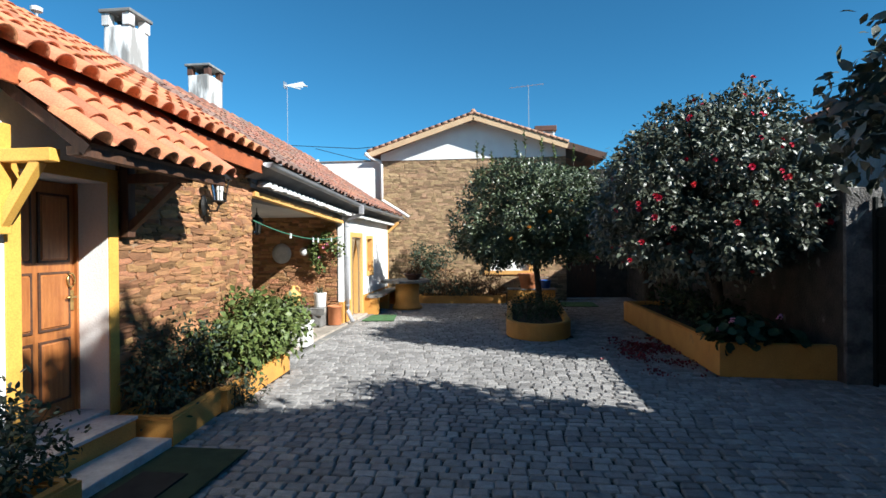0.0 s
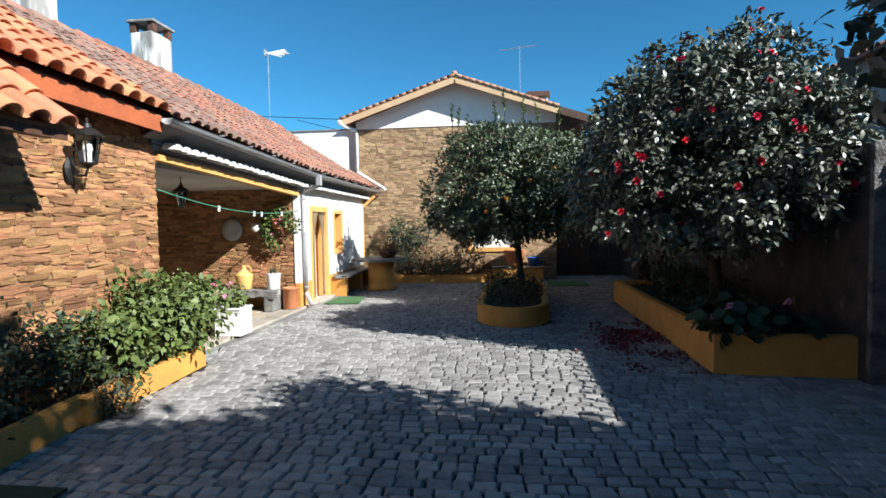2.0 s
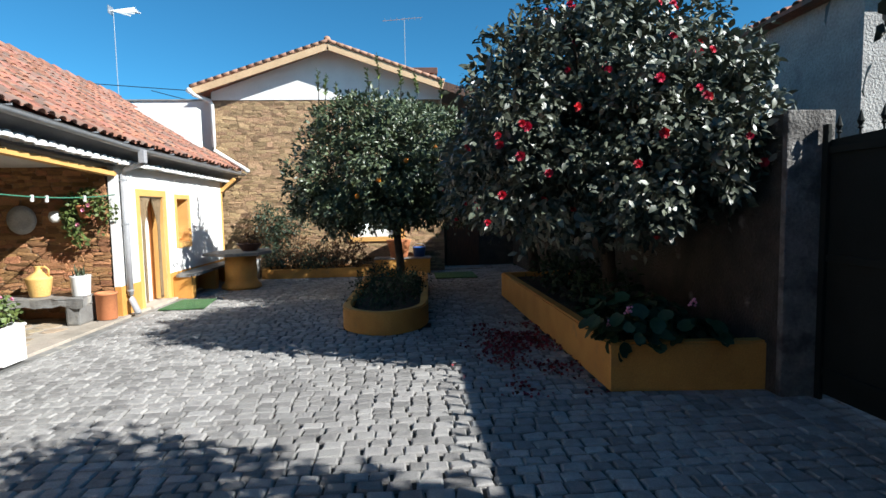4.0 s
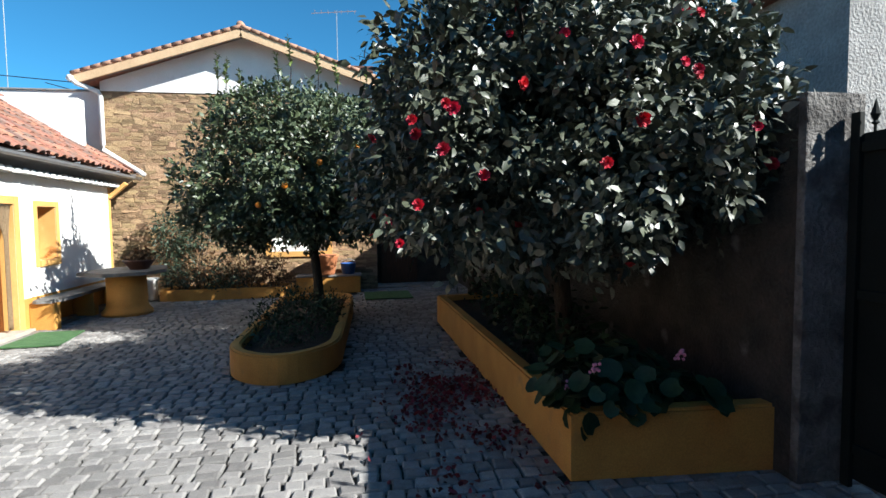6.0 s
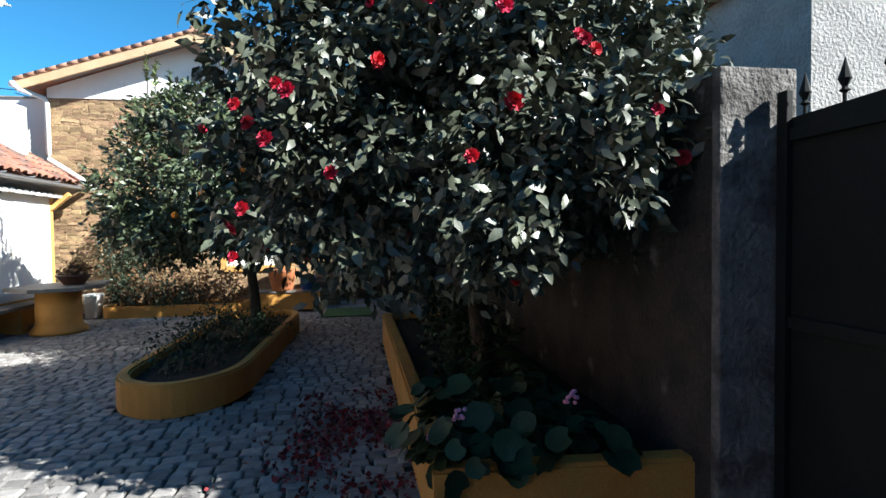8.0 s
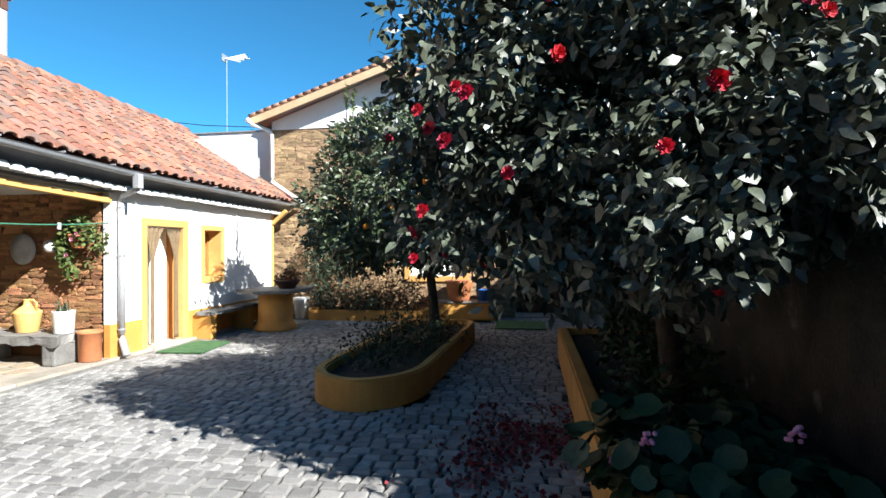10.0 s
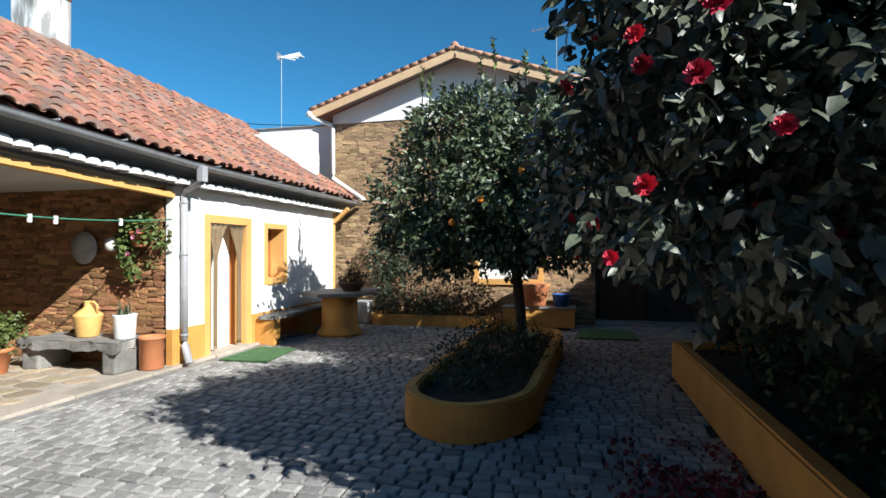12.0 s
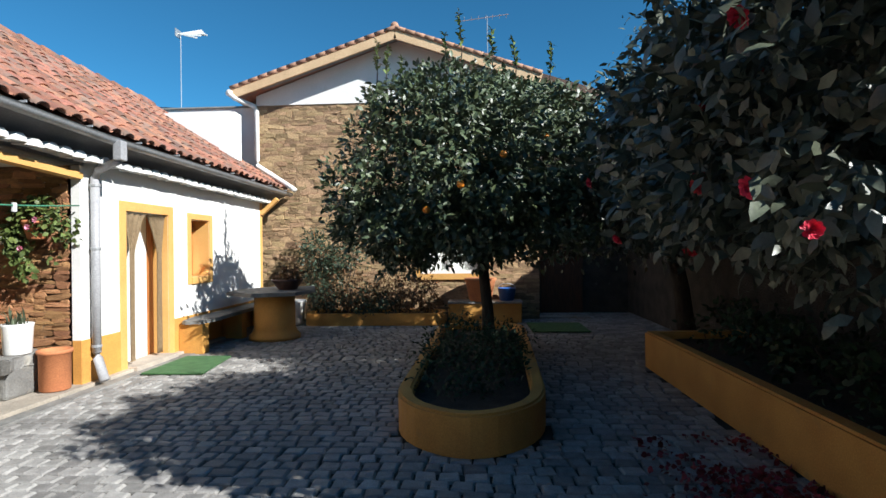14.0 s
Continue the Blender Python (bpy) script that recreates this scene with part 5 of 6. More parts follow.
shade = thing("wall_light", "small white wall light on the schist wall", "lamp", (-3.58, 10.74, 1.66))
part("globe", lathe([(0.03, -0.1), (0.07, -0.07), (0.09, 0.0), (0.07, 0.06), (0.03, 0.08)], 16), M_BULB, shade, smooth=True)
part("bracket", box(-0.03, 0.05, -0.04, 0.03, 0.14, 0.04, 0.006), M_ALU, shade)
cord = thing("light_cord", "sagging green cord with small clips across the porch", "cord")
A, B = Vector((WX + 0.02, 6.6, 2.13)), Vector((-2.72, 10.84, 1.98))
sag = [A.lerp(B, k / 16) - Vector((0, 0, 0.42 * 4 * (k / 16) * (1 - k / 16) * 0.35)) for k in range(17)]
part("strand", tube(sag, 0.009, 6), M_CABLE, cord, smooth=True)
for k in (5, 9, 10, 13):
    part("clip", box(-0.012, -0.02, -0.06, 0.012, 0.02, 0.025, 0.005), M_BULB, cord).matrix_basis = pose(*sag[k], 0, 0, 0)

# ---- white house stretch ----
trim = tagged(new("trim_white_house"), "yellow painted bands round door, window and plinth", "trim", kind="structure")
D0, D1, DZ0, DZ1 = DOOR
W0, W1, WZ0, WZ1 = WIN
part("door_band", box(WX, D0 - 0.12, 0.0, WX + 0.014, D0, DZ1 + 0.12, 0.004), M_YELLOW, trim)
part("door_band", box(WX, D1, 0.0, WX + 0.014, D1 + 0.12, DZ1 + 0.12, 0.004), M_YELLOW, trim)
part("door_band", box(WX, D0, DZ1, WX + 0.013, D1, DZ1 + 0.12, 0.004), M_YELLOW, trim)
for a in ((W0 - 0.1, W0, WZ0 - 0.1, WZ1 + 0.09), (W1, W1 + 0.1, WZ0 - 0.1, WZ1 + 0.09)):
    part("window_band", box(WX, a[0], a[2], WX + 0.014, a[1], a[3], 0.004), M_YELLOW, trim)
part("window_band", box(WX, W0, WZ1, WX + 0.013, W1, WZ1 + 0.09, 0.004), M_YELLOW, trim)
part("window_band", box(WX, W0, WZ0 - 0.1, WX + 0.035, W1, WZ0, 0.006), M_YELLOW, trim)
part("plinth_band", box(WX, ENDW + 0.04, 0.0, WX + 0.012, D0 - 0.122, 0.52, 0.004), M_OCHRE, trim)
part("plinth_band", box(WX - 0.09, ENDW + 0.016, 0.0, WX + 0.012, ENDW + 0.028, 0.52, 0.004), M_OCHRE, trim)
part("plinth_band", box(WX, ENDW + 0.028, 0.0, WX + 0.012, ENDW + 0.04, 0.52), M_OCHRE, trim)
part("plinth_band", box(WX, D1 + 0.122, 0.0, WX + 0.012, HY1, 0.52, 0.004), M_OCHRE, trim)
part("corner_band", box(WX, HY1 - 0.1, 0.522, WX + 0.012, HY1, 2.45, 0.004), M_YELLOW, trim)
part("corner_bracket", beam((WX + 0.01, HY1 - 0.05, 2.2), (WX + 0.35, HY1 - 0.05, 2.5), 0.08, 0.1, 0.01), M_YELLOW, trim)
for a in ((D0, D0 + 0.006), (D1 - 0.006, D1)):
    part("door_reveal", box(WX - 0.36, a[0], DZ0, WX - 0.001, a[1], DZ1), M_YELLOW, trim)
for a in ((W0, W0 + 0.006), (W1 - 0.006, W1)):
    part("window_reveal", box(WX - 0.3, a[0], WZ0, WX - 0.001, a[1], WZ1), M_YELLOW, trim)
part("window_reveal", box(WX - 0.3, W0 + 0.007, WZ0, WX - 0.001, W1 - 0.007, WZ0 + 0.006), M_YELLOW, trim)
door = tagged(new("door_2"), "white house door behind a parted beige curtain", "door", kind="structure")
part("door_leaf", box(WX - 0.26, D0 + 0.01, DZ0, WX - 0.21, D0 + 0.73, DZ1 - 0.01, 0.004), M_WHITEPOT, door)
part("inner_leaf", box(WX - 0.26, D0 + 0.735, DZ0, WX - 0.21, D1 - 0.01, DZ1 - 0.01, 0.004), M_WOOD, door, "brown wooden leaf")
part("threshold", box(WX - 0.5, D0 + 0.001, 0.0, WX + 0.14, D1 - 0.001, 0.064, 0.01), M_PALE_SLAB, door)


def drape(y_out, y_in, sign, parent):
    """One half of the curtain: wide at the top, gathered at mid height, hanging straight below."""
    bm = bmesh.new()
    nz, ny = 22, 16
    grid = []
    for i in range(nz + 1):
        z = DZ1 - 0.02 - (DZ1 - 0.12) * i / nz
        h = i / nz
        w = 1.0 - 0.78 * min(1, h / 0.26) ** 0.8 if h < 0.26 else 0.22
        row = []
        for k in range(ny + 1):
            f = k / ny
            y = y_out + (y_in - y_out) * (0.28 + (f - 0.28) * w)
            x = WX - 0.03 + 0.018 * math.sin(f * 22 + i * 0.05) * (0.6 + 0.4 * w)
            row.append(bm.verts.new((x, y, z)))
        grid.append(row)
    for r, s in zip(grid, grid[1:]):
        for k in range(ny):
            bm.faces.new((r[k], r[k + 1], s[k + 1], s[k]))
    bmesh.ops.solidify(bm, geom=bm.faces[:], thickness=0.004)
    part("drape", bm, M_CURTAIN, parent, smooth=True)


curtain = thing("door_curtain", "beige cloth curtain tied apart in the doorway", "curtain")
drape(D0 + 0.02, (D0 + D1) / 2, 1, curtain)
drape(D1 - 0.02, (D0 + D1) / 2, -1, curtain)
part("rod", tube([(WX - 0.03, D0, DZ1 - 0.02), (WX - 0.03, D1, DZ1 - 0.02)], 0.009, 8), M_ALU, curtain)
win = tagged(new("window_1"), "small deep window with a brown wooden shutter", "window", kind="structure")
part("window_frame", ring_wall([(W0, WZ0), (W1, WZ0), (W1, WZ1), (W0, WZ1)], 0.045, 0, 0.05, 0)[0], M_WOOD, win).matrix_basis = Matrix(((0, 0, 1, WX - 0.32), (1, 0, 0, 0), (0, 1, 0, 0), (0, 0, 0, 1)))
part("pane", box(WX - 0.305, W0 + 0.04, WZ0 + 0.04, WX - 0.297, W1 - 0.04, WZ1 - 0.04), M_GLASS, win).visible_shadow = False
part("shutter", box(WX - 0.4, W0 + 0.01, WZ0, WX - 0.36, W1 - 0.01, WZ1, 0.004), M_WOOD, win, "brown wooden inner shutter")
b2 = thing("wall_bench", "slate slab bench on ochre supports by the white wall", "bench")
part("seat_slab", rough_slab(WX + 0.02, 12.70, -2.34, 15.5, 0.43, 0.485, 9, 0.02), M_SLATE, b2)
for y in (12.83, 14.1, 15.3):
    part("support", box(WX + 0.015, y - 0.09, 0, -2.38, y + 0.09, 0.43, 0.01), M_OCHRE, b2)
t = thing("stone_table", "slate slab table on a round ochre pedestal", "table", (-1.86, 14.12, 0))
part("pedestal", lathe([(0.42, 0), (0.42, 0.06), (0.36, 0.12), (0.335, 0.2), (0.33, 0.74)], 32), M_OCHRE, t, smooth=True)
bm = prism([(-0.72, -0.25), (-0.1, -0.7), (0.5, -0.42), (0.62, 0.25), (0.35, 1.1), (-0.35, 0.95), (-0.75, 0.4)], 0.74, 0.80, bevel=0.012)
part("table_slab", bm, M_SLATE, t)
bowl = pot("clay_bowl", "shallow brown clay bowl with dry stems on the table", (-1.72, 14.35, 0.80), [(0.15, 0), (0.16, 0.01), (0.26, 0.15), (0.28, 0.16), (0.27, 0.18), (0.24, 0.16)], M_BROWNCLAY, 0.23, 0.14)
pot_plant(bowl, (0, 0, 0.25), 0.24, 0.16, L_DRY, 0.08, 91, 0, None, 40)
m2 = thing("green_mat", "green turf mat before the curtained door", "mat")
part("turf", prism([(-2.47, 11.48), (-1.72, 11.5), (-1.85, 12.5), (-2.47, 12.48)], 0.012, 0.03), M_TURF, m2)
m3 = thing("green_mat", "green turf mat near the dark doorway", "mat")
part("turf", box(2.5, 14.6, 0.012, 3.5, 15.7, 0.028), M_TURF, m3)

pot("white_planter", "white round planter at the end of the gable bed", (-2.05, 15.75, 0.0), [(0.13, 0), (0.14, 0.01), (0.17, 0.42), (0.185, 0.44), (0.185, 0.48), (0.15, 0.48)], M_WHITEPOT, 0.15, 0.43)

# ---- gable wall openings ----
win = tagged(new("window_2"), "white framed window with yellow surround in the gable", "window", kind="structure")
part("window_frame", ring_wall([(W20, 0.95), (W21, 0.95), (W21, 1.8), (W20, 1.8)], 0.07, 0, 0.06, 0)[0], M_WHITEPOT, win).matrix_basis = Matrix(((1, 0, 0, 0), (0, 0, -1, FY + 0.16), (0, 1, 0, 0), (0, 0, 0, 1)))
part("mullion", box(0.98, FY + 0.1, 1.02, 1.06, FY + 0.16, 1.73), M_WHITEPOT, win)
part("pane", box(0.45, FY + 0.125, 1.02, 0.98, FY + 0.131, 1.73), M_GLASS, win).visible_shadow = False
part("pane", box(1.06, FY + 0.125, 1.02, 1.59, FY + 0.131, 1.73), M_GLASS, win).visible_shadow = False
part("blind", box(0.42, FY + 0.2, 0.97, 1.62, FY + 0.22, 1.8), M_WHITEPOT, win, "white lowered blind")
for b in ((W20 - 0.12, W20, 0.83, 1.92), (W21, W21 + 0.12, 0.83, 1.92)):
    part("surround", box(b[0], FY - 0.012, b[2], b[1], FY + 0.03, b[3], 0.004), M_YELLOW, win)
for b in ((W20, W21, 0.83, 0.95), (W20, W21, 1.8, 1.92)):
    part("surround", box(b[0], FY - 0.02, b[2], b[1], FY + 0.03, b[3], 0.004), M_YELLOW, win)
bk = thing("blue_bucket", "blue plastic bucket on the raised step", "bucket", (2.15, 16.1, 0.42))
part("body", lathe([(0.13, 0), (0.14, 0.01), (0.18, 0.24), (0.19, 0.25), (0.17, 0.25), (0.13, 0.03)], 20), M_BLUE, bk, smooth=True)
part("handle", tube([(0.18 * math.cos(a), 0.02, 0.24 + 0.1 * math.sin(a)) for a in [k * math.pi / 8 for k in range(9)]], 0.006, 6), M_ALU, bk)
tr = pot("terracotta_trough", "large terracotta pot on the raised step", (1.62, 16.0, 0.42), [(0.2, 0), (0.22, 0.02), (0.3, 0.4), (0.32, 0.42), (0.32, 0.46), (0.28, 0.46)], M_TERRA, 0.27, 0.4)
structure("door_3", box(3.0, 17.5, 0.0, 3.95, 17.58, 2.1, 0.01), M_DARKWOOD, "dark timber door in the recess")
structure("trim_threshold", box(2.86, 16.5, -0.03, 3.9, 16.8, 0.03, 0.01), M_PALE_SLAB, "worn stone threshold")

# ---- right boundary ----
gate = thing("metal_gate", "tall dark sheet metal gate with spear finials", "gate")
GATE_X = 5.27


def gate_top(y):
    return 2.16 + 0.04 * math.sin((6.38 - y) / 3.33 * math.pi)


bm = bmesh.new()
cols = []
for k in range(25):
    y = 3.05 + 3.33 * k / 24
    cols.append([bm.verts.new((x, y, z)) for x, z in ((GATE_X, 0.05), (GATE_X + 0.03, 0.05), (GATE_X + 0.03, gate_top(y)), (GATE_X, gate_top(y)))])
for a, b in zip(cols, cols[1:]):
    for i in range(4):
        bm.faces.new((a[i], b[i], b[(i + 1) % 4], a[(i + 1) % 4]))
bm.faces.new(cols[0])
bm.faces.new(cols[-1][::-1])
bmesh.ops.recalc_face_normals(bm, faces=bm.faces)
sheet = part("gate_sheet", bm, M_GATE, gate)
for y in (3.1, 4.7, 6.33):
    part("stile", box(GATE_X - 0.035, y - 0.03, 0.0, GATE_X - 0.001, y + 0.03, (2.29 if y > 6 else gate_top(y) + 0.02), 0.004), M_GATE, gate)
for z in (0.25, 1.2, 2.08):
    part("rail", box(GATE_X - 0.03, 3.14, z - 0.03, GATE_X - 0.002, 6.29, z + 0.03, 0.004), M_GATE, gate)
spear = mesh_of("finial", lathe([(0.008, 0), (0.008, 0.05), (0.022, 0.06), (0.01, 0.075), (0.026, 0.11), (0.012, 0.16), (0.002, 0.2)], 8))
for k in range(16):
    y = 3.25 + k * 0.2
    part("finial", spear, M_GATE, sheet).matrix_basis = pose(GATE_X + 0.015, y, gate_top(y) - 0.01)

# fallen petals below the camellia: too many to count
rg = np.random.RandomState(77)
n = 3400
px = np.clip(rg.normal(3.2, 0.36, n), 2.2, 3.9)
py = rg.uniform(6.6, 9.6, n)
heap = np.array([noise.noise(Vector((x * 1.7 + y * 0.6, y * 1.3 - x * 0.5, 4.0))) for x, y in zip(px, py)])
ok = (px < 3.56 + (py - 6.7) * 0.04) & (heap + rg.uniform(-0.4, 0.4, n) > 0.16 - 0.25 * (np.abs(py - 8.2) < 0.8) + 0.3 * (px < 2.7))
pl = np.stack([px, py, np.full(n, 0.016)], 1)[ok]
pet = part("fallen_petals", leaves_mesh("fallen_petals", pl, np.stack([rg.normal(size=len(pl)), rg.normal(size=len(pl)), np.zeros(len(pl))], 1), 0.045, 0.042, M_PETAL_FALLEN, 0.1, 78, -0.12), M_PETAL_FALLEN)
tagged(pet, "fallen red camellia petals scattered on the setts", "petals", kind="stuff")


# dry leaves lying on the soil of the house bed and under the table
rg = np.random.RandomState(81)
pl = np.concatenate([np.stack([rg.uniform(-2.68, -2.27, 420), rg.uniform(4.4, 6.6, 420), np.full(420, 0.2)], 1),
                     np.stack([rg.uniform(-1.7, 0.8, 260), rg.uniform(15.6, 16.2, 260), np.full(260, 0.2)], 1)])
lit = part("leaf_litter", leaves_mesh("leaf_litter", pl, np.stack([rg.normal(size=len(pl)), rg.normal(size=len(pl)), np.zeros(len(pl))], 1), 0.06, 0.035, L_DRY, 0.2, 82, -0.1), L_DRY)
tagged(lit, "dry brown leaves lying on the bed soil", "leaf litter", kind="stuff")


# ---- pieces of walls, floor and roof ----
def stone_mesh(name, mat, seed, sides=8, bulge=0.35):
    """A rough flat faced stone in a unit box: u, v across, w outwards."""
    rr = random.Random(seed)
    pts = []
    for k in range(sides):
        a = 2 * math.pi * (k + rr.uniform(-0.25, 0.25)) / sides
        c, s = math.cos(a), math.sin(a)
        p = 6.0
        r = 0.5 / (abs(c) ** p + abs(s) ** p) ** (1 / p) * rr.uniform(0.82, 1.06)
        pts.append((r * c, r * s))
    verts = [(x, y, -0.6) for x, y in pts] + [(x, y, 0.78 + rr.uniform(-0.25, 0.08)) for x, y in pts] + [(x * 0.9, y * 0.84, 1.0 + rr.uniform(-bulge, 0.1)) for x, y in pts]
    n = sides
    faces = [(i, (i + 1) % n, n + (i + 1) % n, n + i) for i in range(n)] + [(n + i, n + (i + 1) % n, 2 * n + (i + 1) % n, 2 * n + i) for i in range(n)]
    verts.append((0, 0, 1.0 + rr.uniform(-bulge, 0.15)))
    faces += [(2 * n + i, 2 * n + (i + 1) % n, 3 * n) for i in range(n)]
    me = bpy.data.meshes.new(name)
    me.from_pydata(verts, [], faces)
    me.materials.append(mat)
    return me


def rubble(wall, frame_m, u0, u1, v0, v1, holes, mat, mat_i, heights, lengths, near, seed, depth=(0.018, 0.036)):
    """Coursed rubble: near(u, v) picks the stones that are parts of their own."""
    rr = random.Random(seed)
    kinds = [stone_mesh("stone", mat, seed * 50 + k) for k in range(14)]
    v, rest, count = v0, {k: [] for k in range(14)}, 0
    while v < v1:
        h = min(rr.uniform(*heights), v1 - v)
        if h < 0.02:
            break
        u = u0 - rr.uniform(0, 0.15)
        while u < u1:
            w = rr.uniform(*lengths) * (0.7 + h / heights[1] * 0.5)
            a, b = max(u, u0), min(u + w, u1)
            u += w
            if b - a < 0.035:
                continue
            mu, mv = (a + b) / 2, v + h / 2 + 0.035 * noise.noise(Vector(((a + b) * 1.1, v * 2.0, seed)))
            if any(p[0] < mu < p[1] and p[2] < mv < p[3] for p in holes):
                continue
            for lo, hi in ([(0, 1)] if h < 0.075 or rr.random() < 0.6 else [(0, 0.5), (0.5, 1)]):
                hh = h * (hi - lo)
                zz = mv - h / 2 + h * (lo + hi) / 2
                m = frame_m @ pose(mu, zz, -0.005, rr.uniform(-4, 4), rr.uniform(-4, 4), rr.gauss(0, 4.0)) @ Matrix.Diagonal(
                    ((b - a) * rr.uniform(0.98, 1.15), hh * rr.uniform(1.05, 1.5), rr.uniform(*depth), 1)) @ pose(0, 0, 0, 0, 0, rr.choice((0, 180)))
                k = rr.randrange(14)
                if near(mu, zz) and count < 300:
                    count += 1
                    ob = part("stone", kinds[k], mat, wall)
                    ob.matrix_basis = m
                else:
                    rest[k].append(m)
        v += h
    poses, verts, faces = rest, [], []
    for k, ms in poses.items():
        co = np.array([x.co[:] for x in kinds[k].vertices])
        polys = [tuple(p.vertices) for p in kinds[k].polygons]
        for m in ms:
            r, base = np.array(m), len(verts)
            verts.extend((co @ r[:3, :3].T + r[:3, 3]).tolist())
            faces.extend(tuple(base + i for i in p) for p in polys)
    if verts:
        me = bpy.data.meshes.new("stonework")
        me.from_pydata(verts, [], faces)
        me.materials.append(mat_i)
        ob = new("stonework", me)
        ob.parent = wall
        tagged(ob, kind="stuff")


def basis(origin, u, v):
    u, v = Vector(u), Vector(v)
    return Matrix.Translation(origin) @ Matrix((u, v, u.cross(v))).transposed().to_4x4()


rubble(wall_stone, basis((WX - 0.03, 0, 0), (0, 1, 0), (0, 0, 1)), 3.95, PIER1, 0.1, 2.86, [], M_STONE, M_STONE_I, (0.024, 0.085), (0.06, 0.34), lambda u, v: v > 0.9, 1, (0.016, 0.036))
rubble(wall_stone, basis((0, PIER1, 0), (-1, 0, 0), (0, 0, 1)), 2.78, 3.2, 0.05, 2.5, [], M_STONE, M_STONE_I, (0.06, 0.14), (0.12, 0.35), lambda u, v: False, 5)
rubble(wall_porch_end, basis((0, ENDW + 0.03, 0), (1, 0, 0), (0, 0, 1)), BACK + 0.05, WX - 0.12, 0.05, 2.44, [], M_STONE, M_STONE_I, (0.028, 0.10), (0.08, 0.36), lambda u, v: u > -4.6, 2, (0.012, 0.03))
rubble(wall_gable, basis((0, FY + 0.03, 0), (1, 0, 0), (0, 0, 1)), FX0, FX1, 0.05, 4.54, [(W20 - 0.14, W21 + 0.14, 0.81, 1.94)], M_STONE_P, M_STONE_PI, (0.04, 0.12), (0.09, 0.34),
       lambda u, v: u < -0.6 and 2.6 < v < 4.4, 3, (0.008, 0.022))
# roof tiles
old_rest, new_rest, count = [], [], 0
for y, r, m in roof_tiles:
    if 2.4 < y < 8.6 and count < 300:
        count += 1
        ob = part("tile", T_NEW if y < 6.4 else T_OLD, M_TILE, roof)
        ob.matrix_basis = m
    else:
        (new_rest if y < 6.4 else old_rest).append(m)
joined("tiles_far", T_OLD, old_rest, M_OLD_TILE_I, roof, "aged brown clay tiles")
joined("tiles_near", T_NEW, new_rest, M_TILE_I, roof, "bright clay tiles")
hip = [slope_pose((7.62, 8.4 + 0.205 * k, 4.48), (7.25, 8.4 + 0.205 * k, 4.36), (0, 1, 0), 0.3) for k in range(42)]
hip += [slope_pose((7.4 + 0.205 * k, 8.62, 4.48), (7.4 + 0.205 * k, 8.25, 4.36), (1, 0, 0), 0.3) for k in range(23)]
joined("eave_tiles", T_OLD, hip, M_OLD_TILE_I, roof_neighbour, "aged brown eave tiles")


# granite setts of the yard
def sett_mesh(seed):
    rr = random.Random(seed)
    sq = [(-0.5, -0.5), (0.5, -0.5), (0.5, 0.5), (-0.5, 0.5)]
    j = [(x + rr.uniform(-0.07, 0.07), y + rr.uniform(-0.07, 0.07)) for x, y in sq]
    verts = [(x, y, -1.0) for x, y in j] + [(x * 0.97, y * 0.97, -0.2 + rr.uniform(-0.08, 0.08)) for x, y in j] + [(x * 0.80, y * 0.80, rr.uniform(-0.04, 0.06)) for x, y in j]
    faces = [(i, (i + 1) % 4, 4 + (i + 1) % 4, 4 + i) for i in range(4)] + [(4 + i, 4 + (i + 1) % 4, 8 + (i + 1) % 4, 8 + i) for i in range(4)] + [(8, 9, 10, 11)]
    me = bpy.data.meshes.new("sett")
    me.from_pydata(verts, [], faces)
    me.materials.append(M_COBBLE)
    return me


paving = tagged(new("floor_yard"), "uneven grey granite setts laid in rows", "paving", kind="structure")
SETTS = [sett_mesh(k) for k in range(16)]
BEDS = [ISLAND, [(3.6, 6.7), (4.95, 6.59), (4.95, 12.15), (3.60, 12.05)]]


def inside(poly, x, y):
    return all((b[0] - a[0]) * (y - a[1]) - (b[1] - a[1]) * (x - a[0]) > 0.05 for a, b in zip(poly, poly[1:] + poly[:1]))


rr = random.Random(99)
rest, count, y = [[] for _ in SETTS], 0, -3.0
while y < 17.4:
    d = rr.uniform(0.105, 0.14)
    x = -2.5 + rr.uniform(-0.1, 0)
    while x < 5.4:
        w = rr.uniform(0.115, 0.19)
        mx, my = x + w / 2, y + d / 2 + 0.04 * noise.noise(Vector((x * 0.8, y * 0.8, 2)))
        x += w
        if any(inside(b, mx, my) for b in BEDS) or (mx < -2.2 and my < 6.8) or (my > 15.55 and mx < 2.4) or my > FY + 1.1:
            continue
        dip = 0.008 * noise.noise(Vector((mx * 1.3, my * 1.3, 7)))
        m = pose(mx, my, min(0.004, dip) - 0.002, rr.uniform(-1.8, 1.8), rr.uniform(-1.8, 1.8), rr.uniform(-5, 5)) @ Matrix.Diagonal((w * 0.925, d * 0.905, 0.05, 1))
        k = rr.randrange(16)
        if count < 300 and 0.2 < mx < 2.2 and 4.9 < my < 8.0:
            count += 1
            part("sett", SETTS[k], M_COBBLE, paving).matrix_basis = m
        else:
            rest[k].append(m)
    y += d
verts, faces = [], []
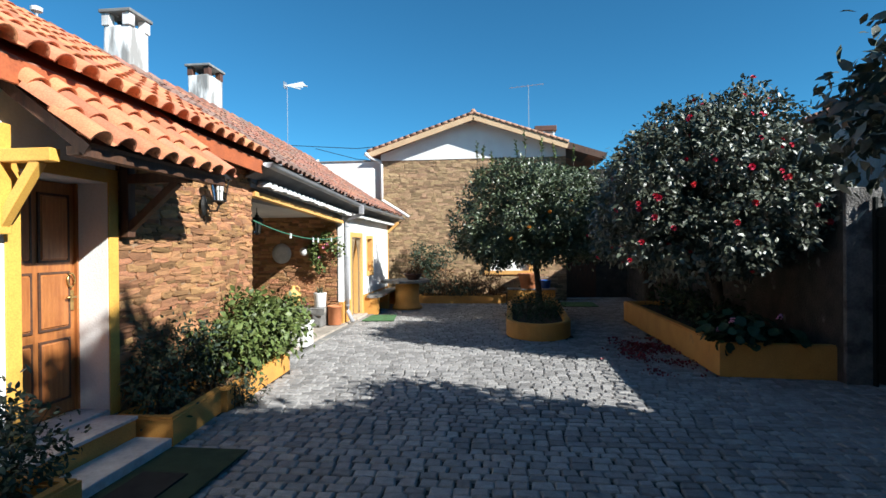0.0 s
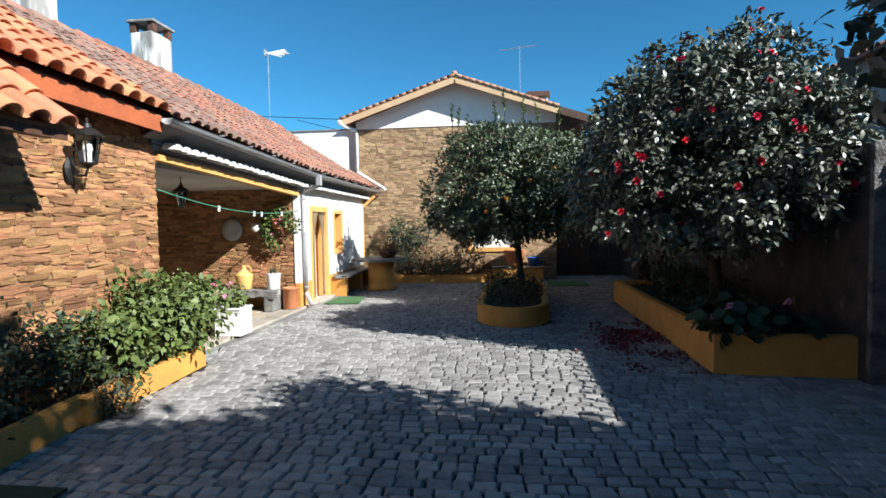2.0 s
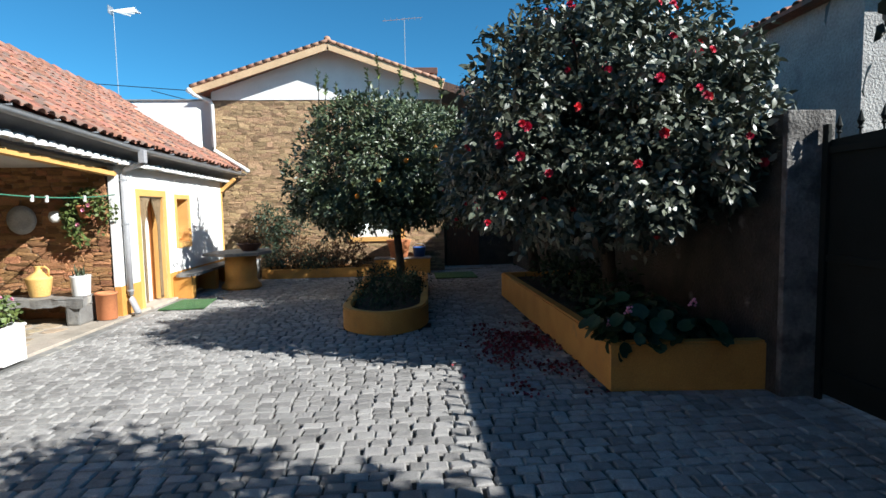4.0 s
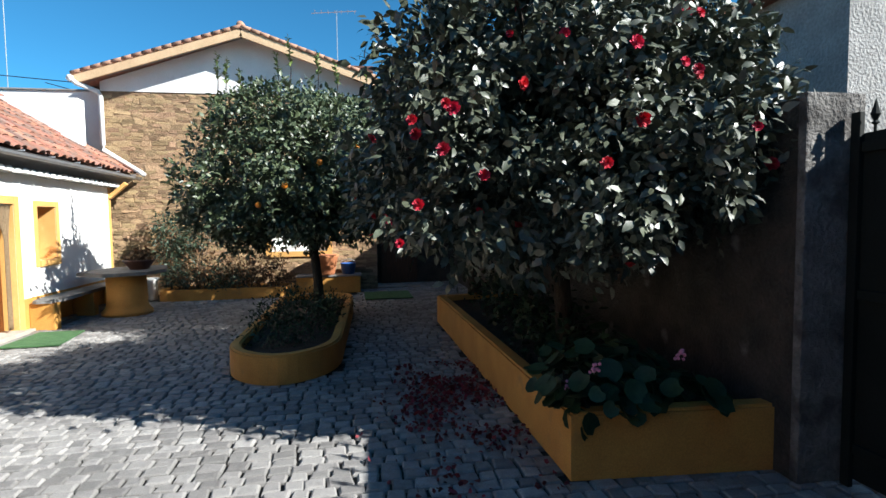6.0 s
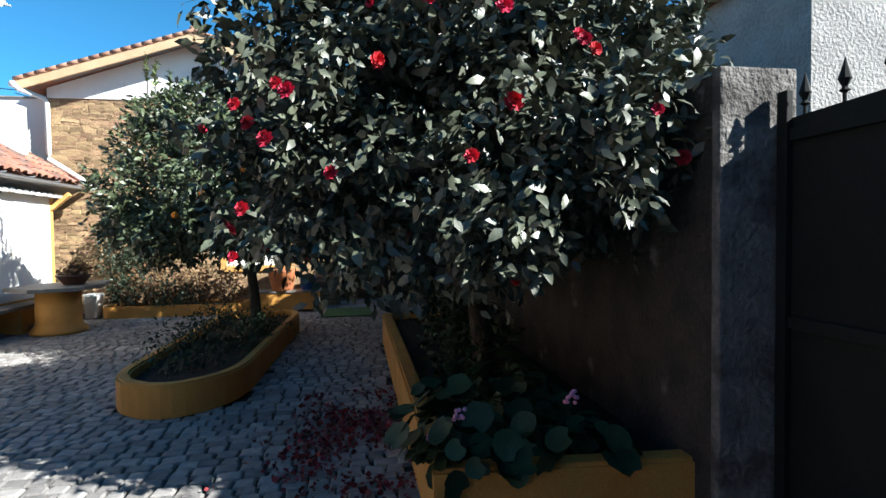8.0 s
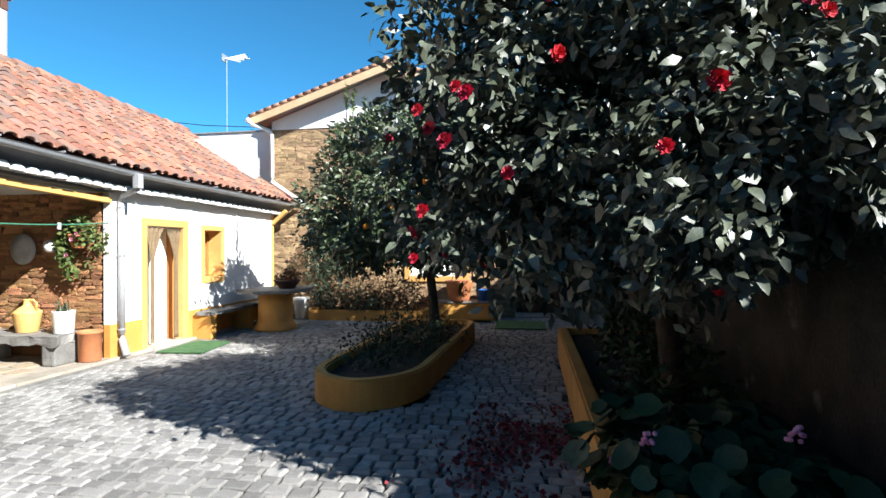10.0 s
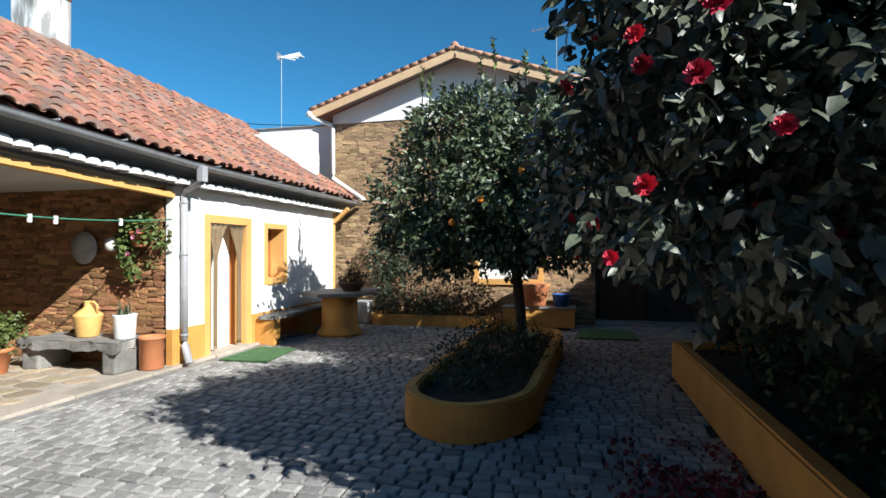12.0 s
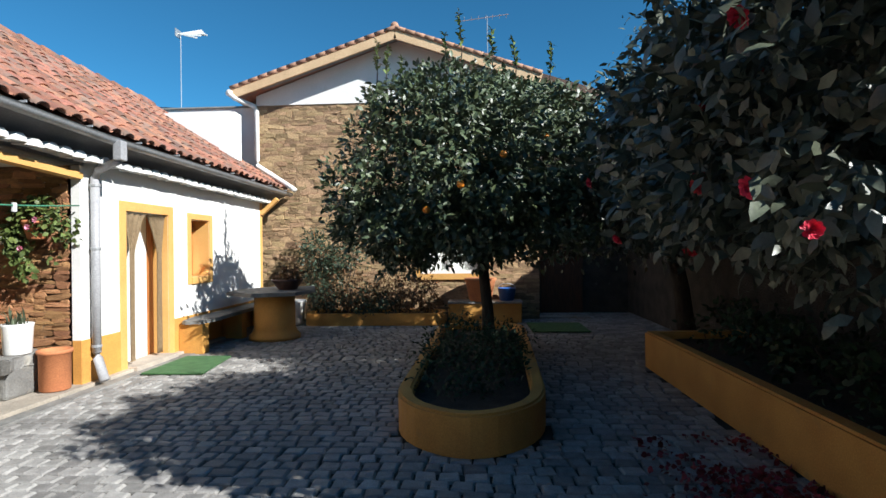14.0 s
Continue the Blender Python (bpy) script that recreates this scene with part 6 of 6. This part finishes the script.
for k, ms in enumerate(rest):
    co = np.array([v.co[:] for v in SETTS[k].vertices])
    polys = [tuple(p.vertices) for p in SETTS[k].polygons]
    for m in ms:
        r, base = np.array(m), len(verts)
        verts.extend((co @ r[:3, :3].T + r[:3, 3]).tolist())
        faces.extend(tuple(base + i for i in p) for p in polys)
me = bpy.data.meshes.new("setts")
me.from_pydata(verts, [], faces)
me.materials.append(M_COBBLE_I)
ob = new("setts", me)
ob.parent = paving
tagged(ob, kind="stuff")

# kerb slabs along the porch and the house, drain channel beside them
kerb = tagged(new("pavement_kerb"), "worn pale cement slabs along the porch", "kerb", kind="structure")
y = 6.75
while y < 15.6:
    ln = rr.uniform(0.7, 1.1)
    bm = box(-2.93, y, -0.02, -2.66, min(y + ln, 15.7) - 0.012, 0.045, 0.008)
    part("kerb_slab", bm, M_PALE_SLAB, kerb)
    part("edge_slab", box(-2.655, y, -0.02, -2.5, min(y + ln, 15.7) - 0.01, 0.012, 0.006), M_SLATE, kerb, "darker drain edge slab")
    y += ln
# flagstones of the porch floor: irregular, close fitting
flags = tagged(new("floor_flagstones"), "ochre and grey irregular flagstones of the porch", "flagstones", kind="structure")
flag_kinds = [stone_mesh("flagstone", M_FLAG, 700 + k, 8, 0.05) for k in range(8)]
y = PIER1 + 0.05
while y < ENDW - 0.02:
    d = rr.uniform(0.2, 0.34)
    x = -6.4 - rr.uniform(0, 0.2)
    while x < -2.98:
        w = rr.uniform(0.25, 0.5)
        if x + w < -2.93:
            part("flagstone", rr.choice(flag_kinds), M_FLAG, flags).matrix_basis = pose(x + w / 2, y + d / 2, 0.034, 0, 0, rr.uniform(-7, 7)) @ Matrix.Diagonal((w * 0.93, d * 0.94, 0.012, 1))
        x += w
    y += d

# repeats that belong together
for ob in list(scene.objects):
    kind_name = ob.name.split(".")[0]
    if not ob.parent and kind_name in ("chimney", "tv_aerial", "terracotta_pot", "green_mat", "gable_shrub"):
        tagged(ob, group={"chimney": "chimneys on the roofs", "tv_aerial": "aerials above the roofs", "terracotta_pot": "terracotta pots in the porch",
                          "green_mat": "green turf mats", "gable_shrub": "shrubs below the gable"}[kind_name])
